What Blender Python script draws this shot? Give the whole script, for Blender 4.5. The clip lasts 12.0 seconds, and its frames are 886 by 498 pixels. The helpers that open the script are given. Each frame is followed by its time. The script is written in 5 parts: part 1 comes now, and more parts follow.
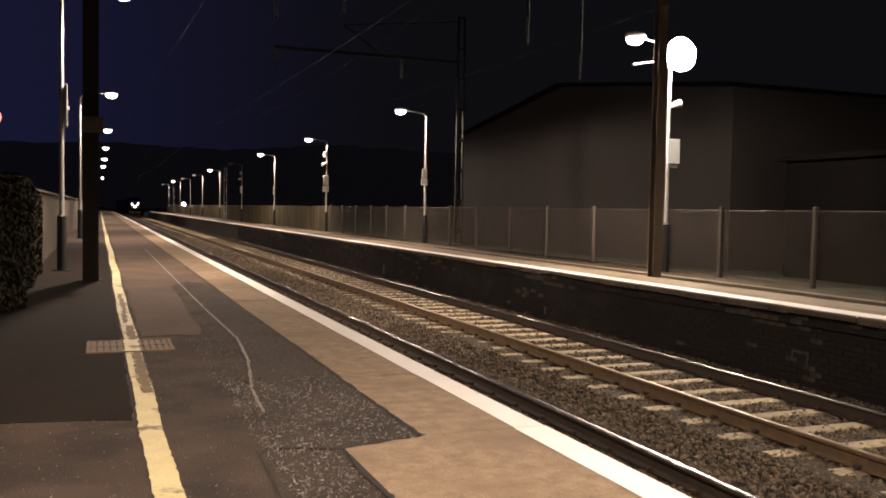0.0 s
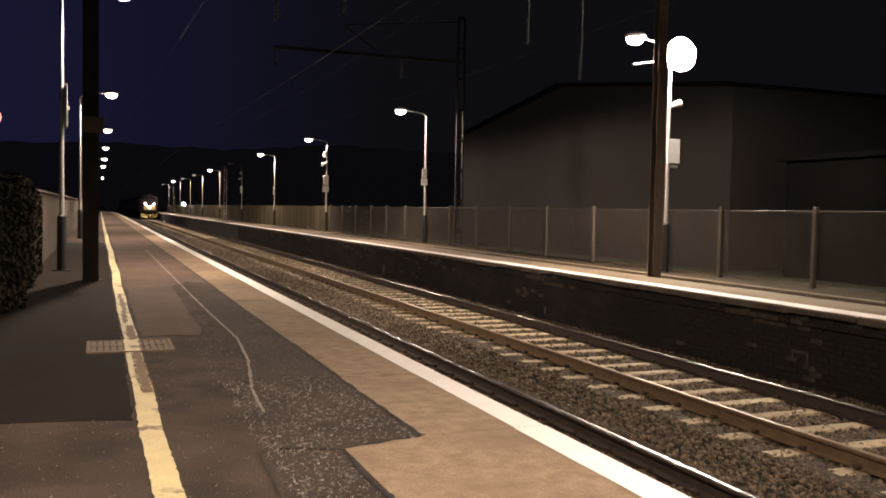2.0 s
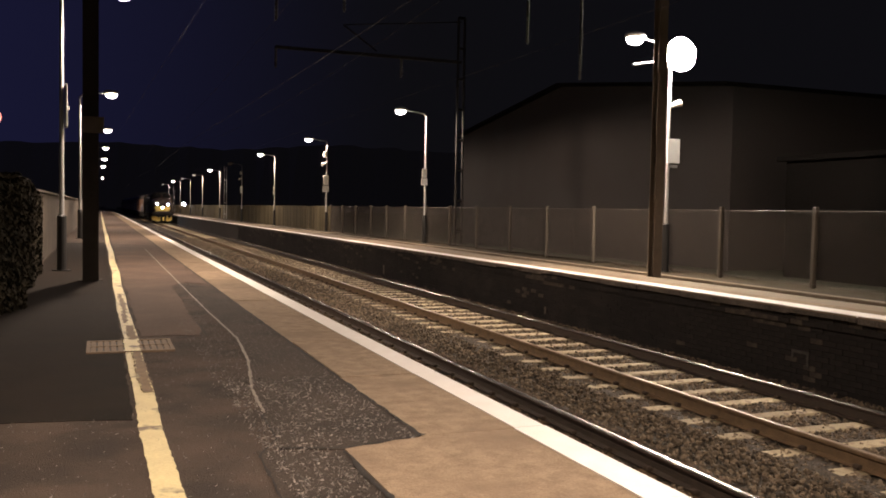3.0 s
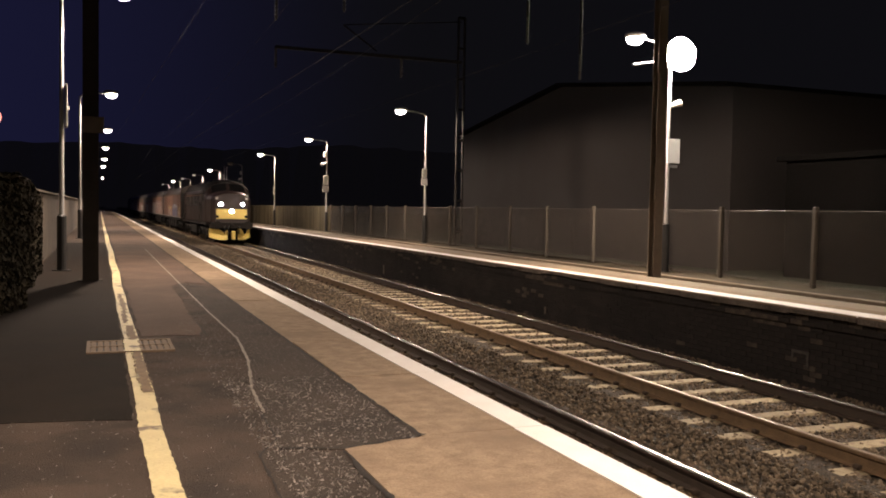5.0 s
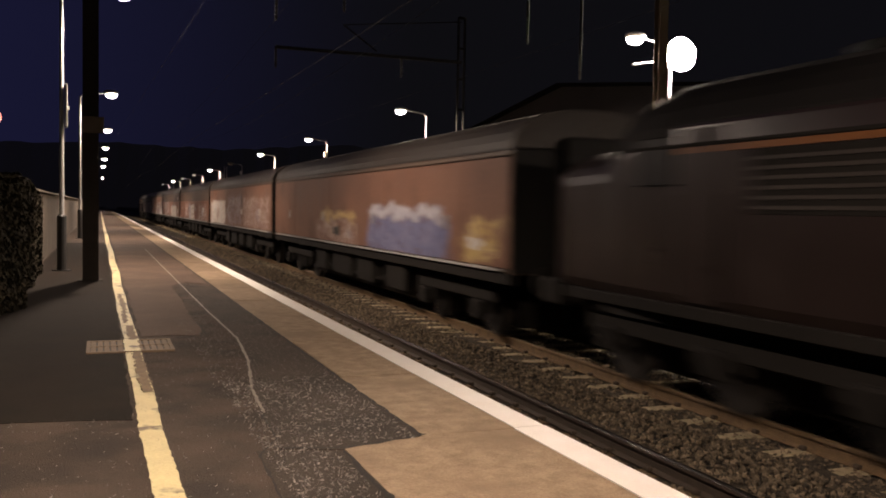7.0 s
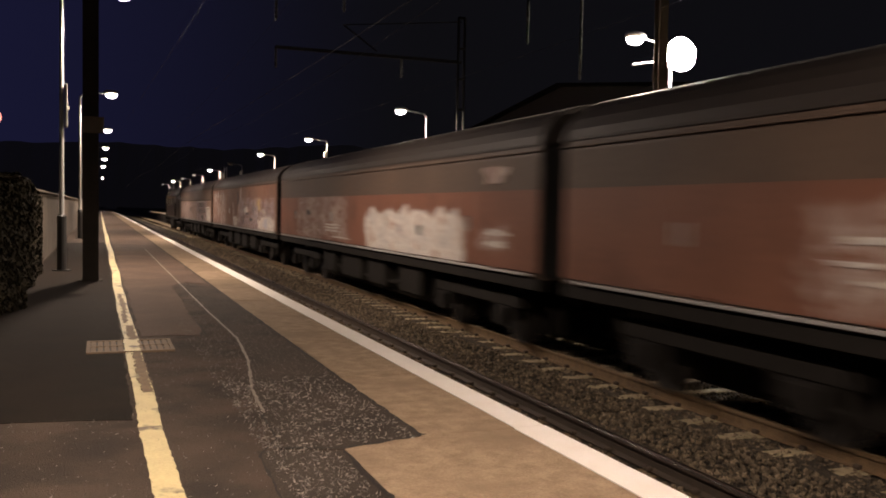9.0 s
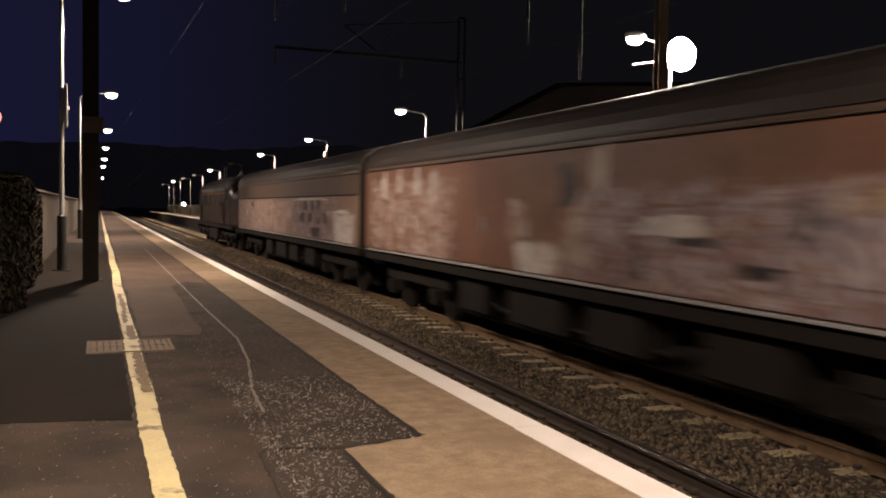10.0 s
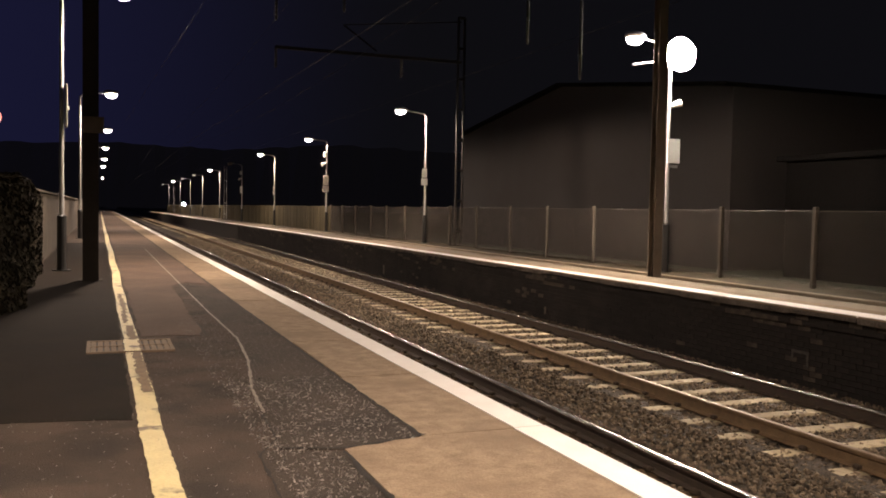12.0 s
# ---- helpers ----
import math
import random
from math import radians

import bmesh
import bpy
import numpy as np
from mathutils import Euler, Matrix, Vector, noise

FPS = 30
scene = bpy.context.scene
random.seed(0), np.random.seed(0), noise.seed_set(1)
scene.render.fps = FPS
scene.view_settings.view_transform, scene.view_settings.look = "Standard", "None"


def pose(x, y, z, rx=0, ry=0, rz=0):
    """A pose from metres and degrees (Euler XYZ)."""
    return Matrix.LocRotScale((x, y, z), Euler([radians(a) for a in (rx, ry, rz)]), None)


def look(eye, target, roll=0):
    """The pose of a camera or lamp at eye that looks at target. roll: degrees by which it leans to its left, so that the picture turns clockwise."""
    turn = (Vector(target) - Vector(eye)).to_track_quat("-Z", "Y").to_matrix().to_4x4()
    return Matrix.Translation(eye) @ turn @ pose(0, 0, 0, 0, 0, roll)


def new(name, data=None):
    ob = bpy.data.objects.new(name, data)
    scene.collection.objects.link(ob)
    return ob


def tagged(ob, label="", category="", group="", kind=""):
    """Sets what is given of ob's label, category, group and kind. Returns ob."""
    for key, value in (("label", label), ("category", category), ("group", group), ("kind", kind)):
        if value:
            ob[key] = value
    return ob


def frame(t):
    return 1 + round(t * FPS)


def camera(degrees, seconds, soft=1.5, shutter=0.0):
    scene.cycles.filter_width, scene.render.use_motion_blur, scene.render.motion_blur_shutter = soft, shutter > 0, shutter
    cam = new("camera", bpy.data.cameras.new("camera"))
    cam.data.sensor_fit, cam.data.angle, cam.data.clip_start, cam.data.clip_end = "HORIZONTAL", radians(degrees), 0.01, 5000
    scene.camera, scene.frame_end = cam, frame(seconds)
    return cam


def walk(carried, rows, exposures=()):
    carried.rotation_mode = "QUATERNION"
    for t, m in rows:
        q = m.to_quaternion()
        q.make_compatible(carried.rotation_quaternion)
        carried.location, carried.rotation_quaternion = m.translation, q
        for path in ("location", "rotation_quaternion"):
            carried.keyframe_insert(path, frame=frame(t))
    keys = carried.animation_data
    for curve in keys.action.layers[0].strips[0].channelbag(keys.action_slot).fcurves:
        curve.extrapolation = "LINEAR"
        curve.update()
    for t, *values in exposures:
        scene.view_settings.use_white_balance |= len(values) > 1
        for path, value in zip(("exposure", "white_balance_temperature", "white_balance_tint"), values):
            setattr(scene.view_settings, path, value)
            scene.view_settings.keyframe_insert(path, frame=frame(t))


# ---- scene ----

# x: across the line, 0 at the near platform's edge; y: along the line; z: 0 at platform level
EYE = Vector((-2.378, 0.0, 1.232))
YAW, PITCH = 0.373, -0.044
AIM = EYE + Vector((math.sin(YAW) * math.cos(PITCH), math.cos(YAW) * math.cos(PITCH), math.sin(PITCH))) * 10
cam = camera(53.5, 12.0, soft=1.8, shutter=0.5)
POSE = look(EYE, AIM, 1.03)
walk(cam, [(0, POSE), (12, POSE)])
scene.view_settings.exposure = 0.0

RAIL_Z = -0.907
NEAR_C, FAR_C = 1.512, 4.90          # track centres
FAR_EDGE = 6.45
FAR_FENCE = 9.5
BACK_Z = -0.05                       # level of the far platform at its fence
END_Y = 172.0

# ---- night sky: a last blue afterglow low in the north-west ----
world = bpy.data.worlds.new("night_sky")
scene.world = world
world.use_nodes = True
wn, wl = world.node_tree.nodes, world.node_tree.links
wn.clear()
w_co = wn.new("ShaderNodeTexCoord")
w_dot = wn.new("ShaderNodeVectorMath")
w_dot.operation = "DOT_PRODUCT"
w_dot.inputs[1].default_value = Vector((-0.55, 0.83, 0.10)).normalized()
w_ramp = wn.new("ShaderNodeValToRGB")
w_ramp.color_ramp.interpolation = "EASE"
w_ramp.color_ramp.elements[0].position, w_ramp.color_ramp.elements[0].color = 0.60, (0.0041, 0.0039, 0.0052, 1)
w_ramp.color_ramp.elements[1].position, w_ramp.color_ramp.elements[1].color = 1.0, (0.0092, 0.0092, 0.0340, 1)
w_bg = wn.new("ShaderNodeBackground")
w_out = wn.new("ShaderNodeOutputWorld")
wl.new(w_co.outputs["Generated"], w_dot.inputs[0])
wl.new(w_dot.outputs["Value"], w_ramp.inputs[0])
wl.new(w_ramp.outputs[0], w_bg.inputs[0])
wl.new(w_bg.outputs[0], w_out.inputs[0])

LAMP_WARM = (1.0, 0.78, 0.63)
NEAR_WATT, FAR_WATT = 2050, 1850


def lamp_light(name, place, watt, colour=LAMP_WARM, radius=0.12, cone=None, aim=None, blend=0.6):
    data = bpy.data.lights.new(name, "SPOT" if cone else "POINT")
    data.energy, data.color, data.shadow_soft_size = watt, colour, radius
    ob = new(name, data)
    ob.location = place
    if cone:
        data.spot_size, data.spot_blend = radians(cone), blend
        ob.matrix_world = look(place, aim)
    return ob


# ---- materials ----
def material(name, base, second=None, rough=0.7, metal=0.0, scale=4.0, fine=60.0, amount=0.5, bump=0.15, depth=0.01, spot=None, spot_scale=3.0, spot_edge=(0.55, 0.65), rand=0.0, stretch=(1, 1, 1), spec=0.5):
    m = bpy.data.materials.new(name)
    m.use_nodes = True
    n, l = m.node_tree.nodes, m.node_tree.links
    b = n["Principled BSDF"]
    co = n.new("ShaderNodeTexCoord")
    mp = n.new("ShaderNodeMapping")
    mp.inputs["Scale"].default_value = stretch
    l.new(co.outputs["Object"], mp.inputs[0])
    big = n.new("ShaderNodeTexNoise")
    big.inputs["Scale"].default_value, big.inputs["Detail"].default_value = scale, 5
    small = n.new("ShaderNodeTexNoise")
    small.inputs["Scale"].default_value, small.inputs["Detail"].default_value = fine, 4
    l.new(mp.outputs[0], big.inputs["Vector"])
    l.new(mp.outputs[0], small.inputs["Vector"])
    mixf = n.new("ShaderNodeMix")
    mixf.inputs[0].default_value = 0.45
    l.new(big.outputs["Fac"], mixf.inputs[2])
    l.new(small.outputs["Fac"], mixf.inputs[3])
    ramp = n.new("ShaderNodeValToRGB")
    second = second or tuple(c * (1 - amount) for c in base)
    ramp.color_ramp.elements[0].position, ramp.color_ramp.elements[0].color = 0.35, (*second, 1)
    ramp.color_ramp.elements[1].position, ramp.color_ramp.elements[1].color = 0.66, (*base, 1)
    l.new(mixf.outputs[0], ramp.inputs[0])
    colour = ramp.outputs[0]
    if spot:
        sn = n.new("ShaderNodeTexNoise")
        sn.inputs["Scale"].default_value, sn.inputs["Detail"].default_value = spot_scale, 6
        l.new(mp.outputs[0], sn.inputs["Vector"])
        sr = n.new("ShaderNodeValToRGB")
        sr.color_ramp.elements[0].position, sr.color_ramp.elements[1].position = spot_edge
        l.new(sn.outputs["Fac"], sr.inputs[0])
        mx = n.new("ShaderNodeMix")
        mx.data_type = "RGBA"
        l.new(sr.outputs[0], mx.inputs[0])
        l.new(colour, mx.inputs[6])
        mx.inputs[7].default_value = (*spot, 1)
        colour = mx.outputs[2]
    if rand:
        info = n.new("ShaderNodeObjectInfo")
        hs = n.new("ShaderNodeHueSaturation")
        rm = n.new("ShaderNodeMapRange")
        rm.inputs[3].default_value, rm.inputs[4].default_value = 1 - rand, 1 + rand
        l.new(info.outputs["Random"], rm.inputs[0])
        l.new(rm.outputs[0], hs.inputs["Value"])
        l.new(colour, hs.inputs["Color"])
        colour = hs.outputs[0]
    l.new(colour, b.inputs["Base Color"])
    rr = n.new("ShaderNodeMapRange")
    rr.inputs[3].default_value, rr.inputs[4].default_value = max(0.03, rough - 0.12), min(1, rough + 0.12)
    l.new(big.outputs["Fac"], rr.inputs[0])
    l.new(rr.outputs[0], b.inputs["Roughness"])
    b.inputs["Metallic"].default_value = metal
    b.inputs["Specular IOR Level"].default_value = spec
    if bump:
        bp = n.new("ShaderNodeBump")
        bp.inputs["Strength"].default_value, bp.inputs["Distance"].default_value = bump, depth
        l.new(small.outputs["Fac"], bp.inputs["Height"])
        l.new(bp.outputs[0], b.inputs["Normal"])
    return m


def glowing(name, colour, strength):
    m = bpy.data.materials.new(name)
    m.use_nodes = True
    b = m.node_tree.nodes["Principled BSDF"]
    b.inputs["Base Color"].default_value = (0.8, 0.8, 0.8, 1)
    b.inputs["Emission Color"].default_value = (*colour, 1)
    b.inputs["Emission Strength"].default_value = strength
    return m


M_ASPHALT = material("worn_asphalt", (0.114, 0.084, 0.065), (0.040, 0.030, 0.024), rough=0.93, spec=0.2, scale=1.6, fine=110, bump=0.8, depth=0.014, spot=(0.045, 0.036, 0.030), spot_scale=2.2, spot_edge=(0.48, 0.70))
M_PATCH = material("dark_asphalt", (0.029, 0.0215, 0.016), (0.012, 0.009, 0.007), rough=0.95, spec=0.12, scale=2, fine=160, bump=0.4, depth=0.01)
M_SLAB = material("tan_concrete_slab", (0.35, 0.260, 0.174), (0.195, 0.140, 0.092), rough=0.92, scale=9, fine=95, bump=0.7, depth=0.008, spot=(0.20, 0.143, 0.096), spot_scale=1.6, spot_edge=(0.50, 0.74), rand=0.14, spec=0.2)
M_WHITE = material("white_edge_paint", (0.90, 0.87, 0.83), (0.82, 0.77, 0.71), rough=0.6, scale=6, fine=90, bump=0.2, depth=0.004)
M_YELLOW = material("worn_yellow_line_paint", (0.74, 0.64, 0.34), (0.58, 0.48, 0.25), rough=0.65, scale=5, fine=70, bump=0.4, depth=0.006, spot=(0.20, 0.15, 0.10), spot_scale=4.5, spot_edge=(0.56, 0.64))
M_BALLAST = material("brown_ballast", (0.10, 0.075, 0.048), (0.030, 0.022, 0.015), rough=0.95, scale=14, fine=45, bump=1.0, depth=0.05)
M_STONE = material("ballast_stones", (0.25, 0.19, 0.125), (0.10, 0.076, 0.05), rough=0.92, scale=9, fine=60, bump=0.3)
M_SLEEPER = material("pale_concrete_sleeper", (0.52, 0.43, 0.27), (0.30, 0.24, 0.15), rough=0.88, scale=6, fine=80, bump=0.3, spot=(0.24, 0.18, 0.12), spot_scale=7, rand=0.15)
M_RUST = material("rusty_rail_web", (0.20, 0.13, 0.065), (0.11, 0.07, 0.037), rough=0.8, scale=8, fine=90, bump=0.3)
M_RUST_DARK = material("dark_rusty_steel", (0.065, 0.045, 0.030), (0.035, 0.025, 0.018), rough=0.75, scale=8, fine=90, bump=0.3)
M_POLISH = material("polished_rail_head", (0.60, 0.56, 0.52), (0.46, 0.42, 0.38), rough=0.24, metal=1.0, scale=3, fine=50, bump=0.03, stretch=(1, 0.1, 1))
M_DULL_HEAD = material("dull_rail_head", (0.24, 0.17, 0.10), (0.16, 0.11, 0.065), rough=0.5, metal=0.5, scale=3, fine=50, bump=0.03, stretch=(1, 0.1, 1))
M_CLIP = material("dark_rail_clip", (0.07, 0.048, 0.032), rough=0.8)
M_BRICK = material("sooty_platform_brick", (0.032, 0.027, 0.024), (0.014, 0.0125, 0.0115), rough=0.95, scale=1.2, fine=60, bump=0.4, rand=0.12, spec=0.2)
M_CONC = material("weathered_concrete_post", (0.105, 0.088, 0.068), (0.062, 0.052, 0.040), rough=0.9, scale=5, fine=70, bump=0.3, rand=0.12)
M_GALV = material("galvanised_steel", (0.55, 0.54, 0.52), (0.42, 0.41, 0.40), rough=0.5, metal=0.35, scale=7, fine=60, bump=0.05)
M_WIRE = material("galvanised_fence_wire", (0.165, 0.138, 0.112), (0.10, 0.086, 0.07), rough=0.7, metal=0.2, scale=3, fine=30, bump=0)
M_BLACK = material("black_paint", (0.018, 0.017, 0.016), rough=0.5, scale=6, fine=50, bump=0.05)
M_MAST = material("weathered_mast_steel", (0.15, 0.115, 0.085), (0.09, 0.07, 0.05), rough=0.75, metal=0.1, scale=5, fine=50, bump=0.2)
# mast steel again, its backlit shade put into the colour
M_MAST_DARK = material("backlit_mast_steel", (0.036, 0.030, 0.025), (0.022, 0.018, 0.015), rough=0.85, spec=0.2, scale=5, fine=50, bump=0.2)
M_SIGN = material("white_enamel_sign", (0.82, 0.80, 0.76), (0.74, 0.72, 0.68), rough=0.4, scale=4, fine=40, bump=0.02)
M_HEAD = material("grey_lamp_housing", (0.35, 0.34, 0.33), rough=0.5, metal=0.3)
M_LAMP = glowing("lamp_glow", (1.0, 0.90, 0.78), 60)
M_LAMP_DIM = glowing("low_lamp_glow", (1.0, 0.90, 0.78), 0.35)
M_FLOOD = glowing("floodlight_glow", (1.0, 0.92, 0.80), 480)
M_RED_LAMP = glowing("orange_pink_lamp_glow", (1.0, 0.30, 0.24), 1.6)
M_BLUE_LAMP = glowing("blue_white_lamp_glow", (0.75, 0.82, 1.0), 25)
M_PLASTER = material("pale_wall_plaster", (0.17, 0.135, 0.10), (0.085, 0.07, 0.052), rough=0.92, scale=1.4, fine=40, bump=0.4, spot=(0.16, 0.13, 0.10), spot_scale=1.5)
M_IVY = material("ivy_leaves", (0.042, 0.034, 0.020), (0.024, 0.020, 0.013), spec=0.1, rough=0.9, scale=3, fine=20, bump=0.1, rand=0.2)
M_IVY_CORE = material("ivy_shade_core", (0.036, 0.030, 0.019), rough=0.95)
M_CABLE = material("dull_copper_wire", (0.060, 0.052, 0.047), rough=0.6, metal=0.5, scale=2, fine=20, bump=0)
M_PORCELAIN = material("brown_insulator", (0.06, 0.05, 0.045), rough=0.3)
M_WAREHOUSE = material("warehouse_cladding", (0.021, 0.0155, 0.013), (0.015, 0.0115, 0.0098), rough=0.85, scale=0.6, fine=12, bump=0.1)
# faint mauve emission stands in for dusk light on the hills
M_DISTANCE = glowing("glowing_distant_hillside", (0.62, 0.55, 0.70), 0.0034)
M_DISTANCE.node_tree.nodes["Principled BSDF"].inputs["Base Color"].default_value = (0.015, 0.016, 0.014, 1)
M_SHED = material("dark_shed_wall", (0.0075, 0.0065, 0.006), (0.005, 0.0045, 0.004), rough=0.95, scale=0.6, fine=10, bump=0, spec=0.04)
M_GROUND = material("rough_grass_ground", (0.05, 0.055, 0.028), (0.025, 0.026, 0.015), rough=1.0, scale=0.4, fine=9, bump=0.6, depth=0.05)
M_IRON = material("rusty_iron_grating", (0.25, 0.18, 0.115), (0.15, 0.105, 0.065), rough=0.8, metal=0.2, scale=9, fine=70, bump=0.3)
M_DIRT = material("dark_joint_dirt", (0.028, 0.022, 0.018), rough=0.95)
M_SEAL = material("pale_crack_sealant", (0.30, 0.26, 0.21), (0.17, 0.145, 0.12), rough=0.8, scale=12, fine=60)


# ---- mesh helpers ----
def mesh_from(name, verts, faces, mat, smooth=False):
    me = bpy.data.meshes.new(name)
    me.from_pydata([tuple(v) for v in verts], [], [tuple(f) for f in faces])
    me.materials.append(mat)
    if smooth:
        me.polygons.foreach_set("use_smooth", [True] * len(me.polygons))
    me.update()
    return me


def part(name, bm, mat, parent=None, label="", smooth=False):
    me = bpy.data.meshes.new(name)
    bmesh.ops.recalc_face_normals(bm, faces=bm.faces)
    if smooth:
        for f in bm.faces:
            f.smooth = True
    bm.to_mesh(me)
    bm.free()
    me.materials.append(mat)
    ob = new(name, me)
    if parent:
        ob.parent = parent
    if label:
        ob["label"] = label
    return ob


def box(bm, x0, x1, y0, y1, z0, z1, bevel=0.0):
    r = bmesh.ops.create_cube(bm, size=1, matrix=Matrix.LocRotScale(((x0 + x1) / 2, (y0 + y1) / 2, (z0 + z1) / 2), None, (x1 - x0, y1 - y0, z1 - z0)))
    if bevel:
        edges = list({e for v in r["verts"] for e in v.link_edges})
        bmesh.ops.bevel(bm, geom=edges, offset=bevel, segments=1, affect="EDGES")
    return bm


def rod(bm, a, b, r0, r1=None, n=10):
    a, b = Vector(a), Vector(b)
    d = b - a
    m = Matrix.Translation((a + b) / 2) @ d.to_track_quat("Z", "Y").to_matrix().to_4x4()
    bmesh.ops.create_cone(bm, cap_ends=True, segments=n, radius1=r0, radius2=r0 if r1 is None else r1, depth=d.length, matrix=m)
    return bm


def ball(bm, c, r, sx=1, sy=1, sz=1, n=14):
    bmesh.ops.create_uvsphere(bm, u_segments=n, v_segments=n // 2 + 1, radius=r, matrix=Matrix.LocRotScale(c, None, (sx, sy, sz)))
    return bm


def loft(bm, rings, caps=True):
    rows = [[bm.verts.new(v) for v in ring] for ring in rings]
    n = len(rows[0])
    for a, b in zip(rows, rows[1:]):
        for i in range(n):
            j = (i + 1) % n
            bm.faces.new((a[i], a[j], b[j], b[i]))
    if caps:
        bm.faces.new(rows[0])
        bm.faces.new(rows[-1][::-1])
    return bm


def prism(bm, outline, y0, y1):
    """An outline in x and z, drawn out along y."""
    return loft(bm, [[(x, y0, z) for x, z in outline], [(x, y1, z) for x, z in outline]])


def bm_new():
    return bmesh.new()


def empty(name, m=None):
    ob = new(name)
    ob.empty_display_size = 0.3
    if m is not None:
        ob.matrix_world = m
    return ob


# ---- ground and platforms ----
def ground():
    # one sheet to the horizon, sunk under the line between the platforms
    xs = [-3000, -60, -12, -3.9, -0.35, -0.30, 6.75, 6.80, 10.2, 16, 80, 3000]
    zs = [-1, -1, -0.6, -0.35, -0.35, -1.35, -1.35, -0.35, -0.35, -0.5, -1, -1]
    ys = [-3000, -120, -40, 0, 40, 100, 170, 260, 600, 3000]
    bm = bm_new()
    rows = [[bm.verts.new((x, y, z)) for x, z in zip(xs, zs)] for y in ys]
    for a, b in zip(rows, rows[1:]):
        for i in range(len(xs) - 1):
            bm.faces.new((a[i], a[i + 1], b[i + 1], b[i]))
    return tagged(part("ground", bm, M_GROUND), "dark rough ground around the railway line", "ground", kind="structure")


ground()


def platform_near():
    bm = bm_new()
    box(bm, -3.9, -0.74, -40, END_Y, -0.36, 0.0)
    deck = tagged(part("platform_near_deck", bm, M_ASPHALT), "worn dark asphalt platform deck with chippings", "platform", kind="structure")
    bm = bm_new()
    prism(bm, [(-0.74, -0.10), (-0.12, -0.10), (-0.12, -1.3), (-0.74, -1.3)], -40, END_Y)
    wall = tagged(part("platform_near_wall", bm, M_BRICK), "sooty brick platform face under the coping", "wall", kind="structure")
    return deck, wall


DECK_NEAR, WALL_NEAR = platform_near()


def platform_far():
    bm = bm_new()
    box(bm, FAR_EDGE + 0.76, 8.55, -10, END_Y + 4, -0.36, 0.0)
    for v in bm.verts:      # the deck falls gently towards the fence
        if v.co.x > 8 and v.co.z > -0.1:
            v.co.z = BACK_Z - 0.04
    deck = tagged(part("platform_far_deck", bm, M_SLAB_FAR), "pale worn asphalt platform deck across the tracks", "platform", kind="structure")
    bm = bm_new()
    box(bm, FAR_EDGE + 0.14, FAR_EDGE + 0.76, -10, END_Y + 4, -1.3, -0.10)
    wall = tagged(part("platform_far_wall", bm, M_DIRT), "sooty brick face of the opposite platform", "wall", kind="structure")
    bm = bm_new()
    box(bm, 8.64, 8.80, -10, END_Y + 4, -0.36, BACK_Z + 0.01, 0.012)
    tagged(part("platform_back_kerb", bm, M_STRIP), "pale concrete kerb behind the platform", "kerb", kind="structure")
    bm = bm_new()
    box(bm, 8.80, 10.1, -10, END_Y + 4, -0.36, BACK_Z, 0.012)
    tagged(part("platform_verge", bm, M_VERGE), "dull earthy verge at the foot of the fence", "verge", kind="structure")
    bm = bm_new()
    box(bm, 8.55, 8.64, -10, END_Y + 4, -0.36, BACK_Z - 0.11)
    tagged(part("platform_drain_channel", bm, M_DIRT), "dark drain channel along the platform back", "drain", kind="structure")
    return deck, wall


M_SLAB_FAR = material("pale_far_deck", (0.27, 0.205, 0.135), (0.17, 0.128, 0.086), rough=0.85, scale=0.8, fine=60, bump=0.2, depth=0.006)
M_STRIP = material("concrete_strip", (0.30, 0.235, 0.16), (0.17, 0.13, 0.09), rough=0.9, scale=1.2, fine=50, bump=0.3)
M_VERGE = material("earthy_verge", (0.085, 0.066, 0.044), (0.040, 0.032, 0.022), rough=0.95, scale=1.8, fine=40, bump=0.6, depth=0.03, spec=0.1)
DECK_FAR, WALL_FAR = platform_far()


# ---- permanent way ----
def rail_profile(cx):
    return [(cx - 0.035, 0.0), (cx - 0.035, -0.035), (cx - 0.010, -0.045), (cx - 0.010, -0.135), (cx - 0.07, -0.152), (cx - 0.07, -0.16),
            (cx + 0.07, -0.16), (cx + 0.07, -0.152), (cx + 0.010, -0.135), (cx + 0.010, -0.045), (cx + 0.035, -0.035), (cx + 0.035, 0.0)]


def rail(cx, web, head):
    thing = empty("rail", Matrix.Translation((cx, 0, RAIL_Z)))
    tagged(thing, "rusty steel rail with a polished head", "rail", "running rails", kind="structure")
    bm = bm_new()
    prism(bm, rail_profile(0), -60, 420)
    part("web", bm, web, thing)
    bm = bm_new()
    prism(bm, [(-0.037, -0.012), (-0.0355, -0.006), (-0.032, -0.001), (-0.026, 0.003), (-0.016, 0.0055), (0.016, 0.0055), (0.026, 0.003), (0.032, -0.001), (0.0355, -0.006), (0.037, -0.012)], -60, 420)
    part("running_surface", bm, head, thing, "polished bright running surface" if head is M_POLISH else "dull brown running surface")
    return thing


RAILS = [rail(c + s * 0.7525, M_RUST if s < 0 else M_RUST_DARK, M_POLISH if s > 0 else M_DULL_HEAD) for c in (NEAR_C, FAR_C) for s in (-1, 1)]


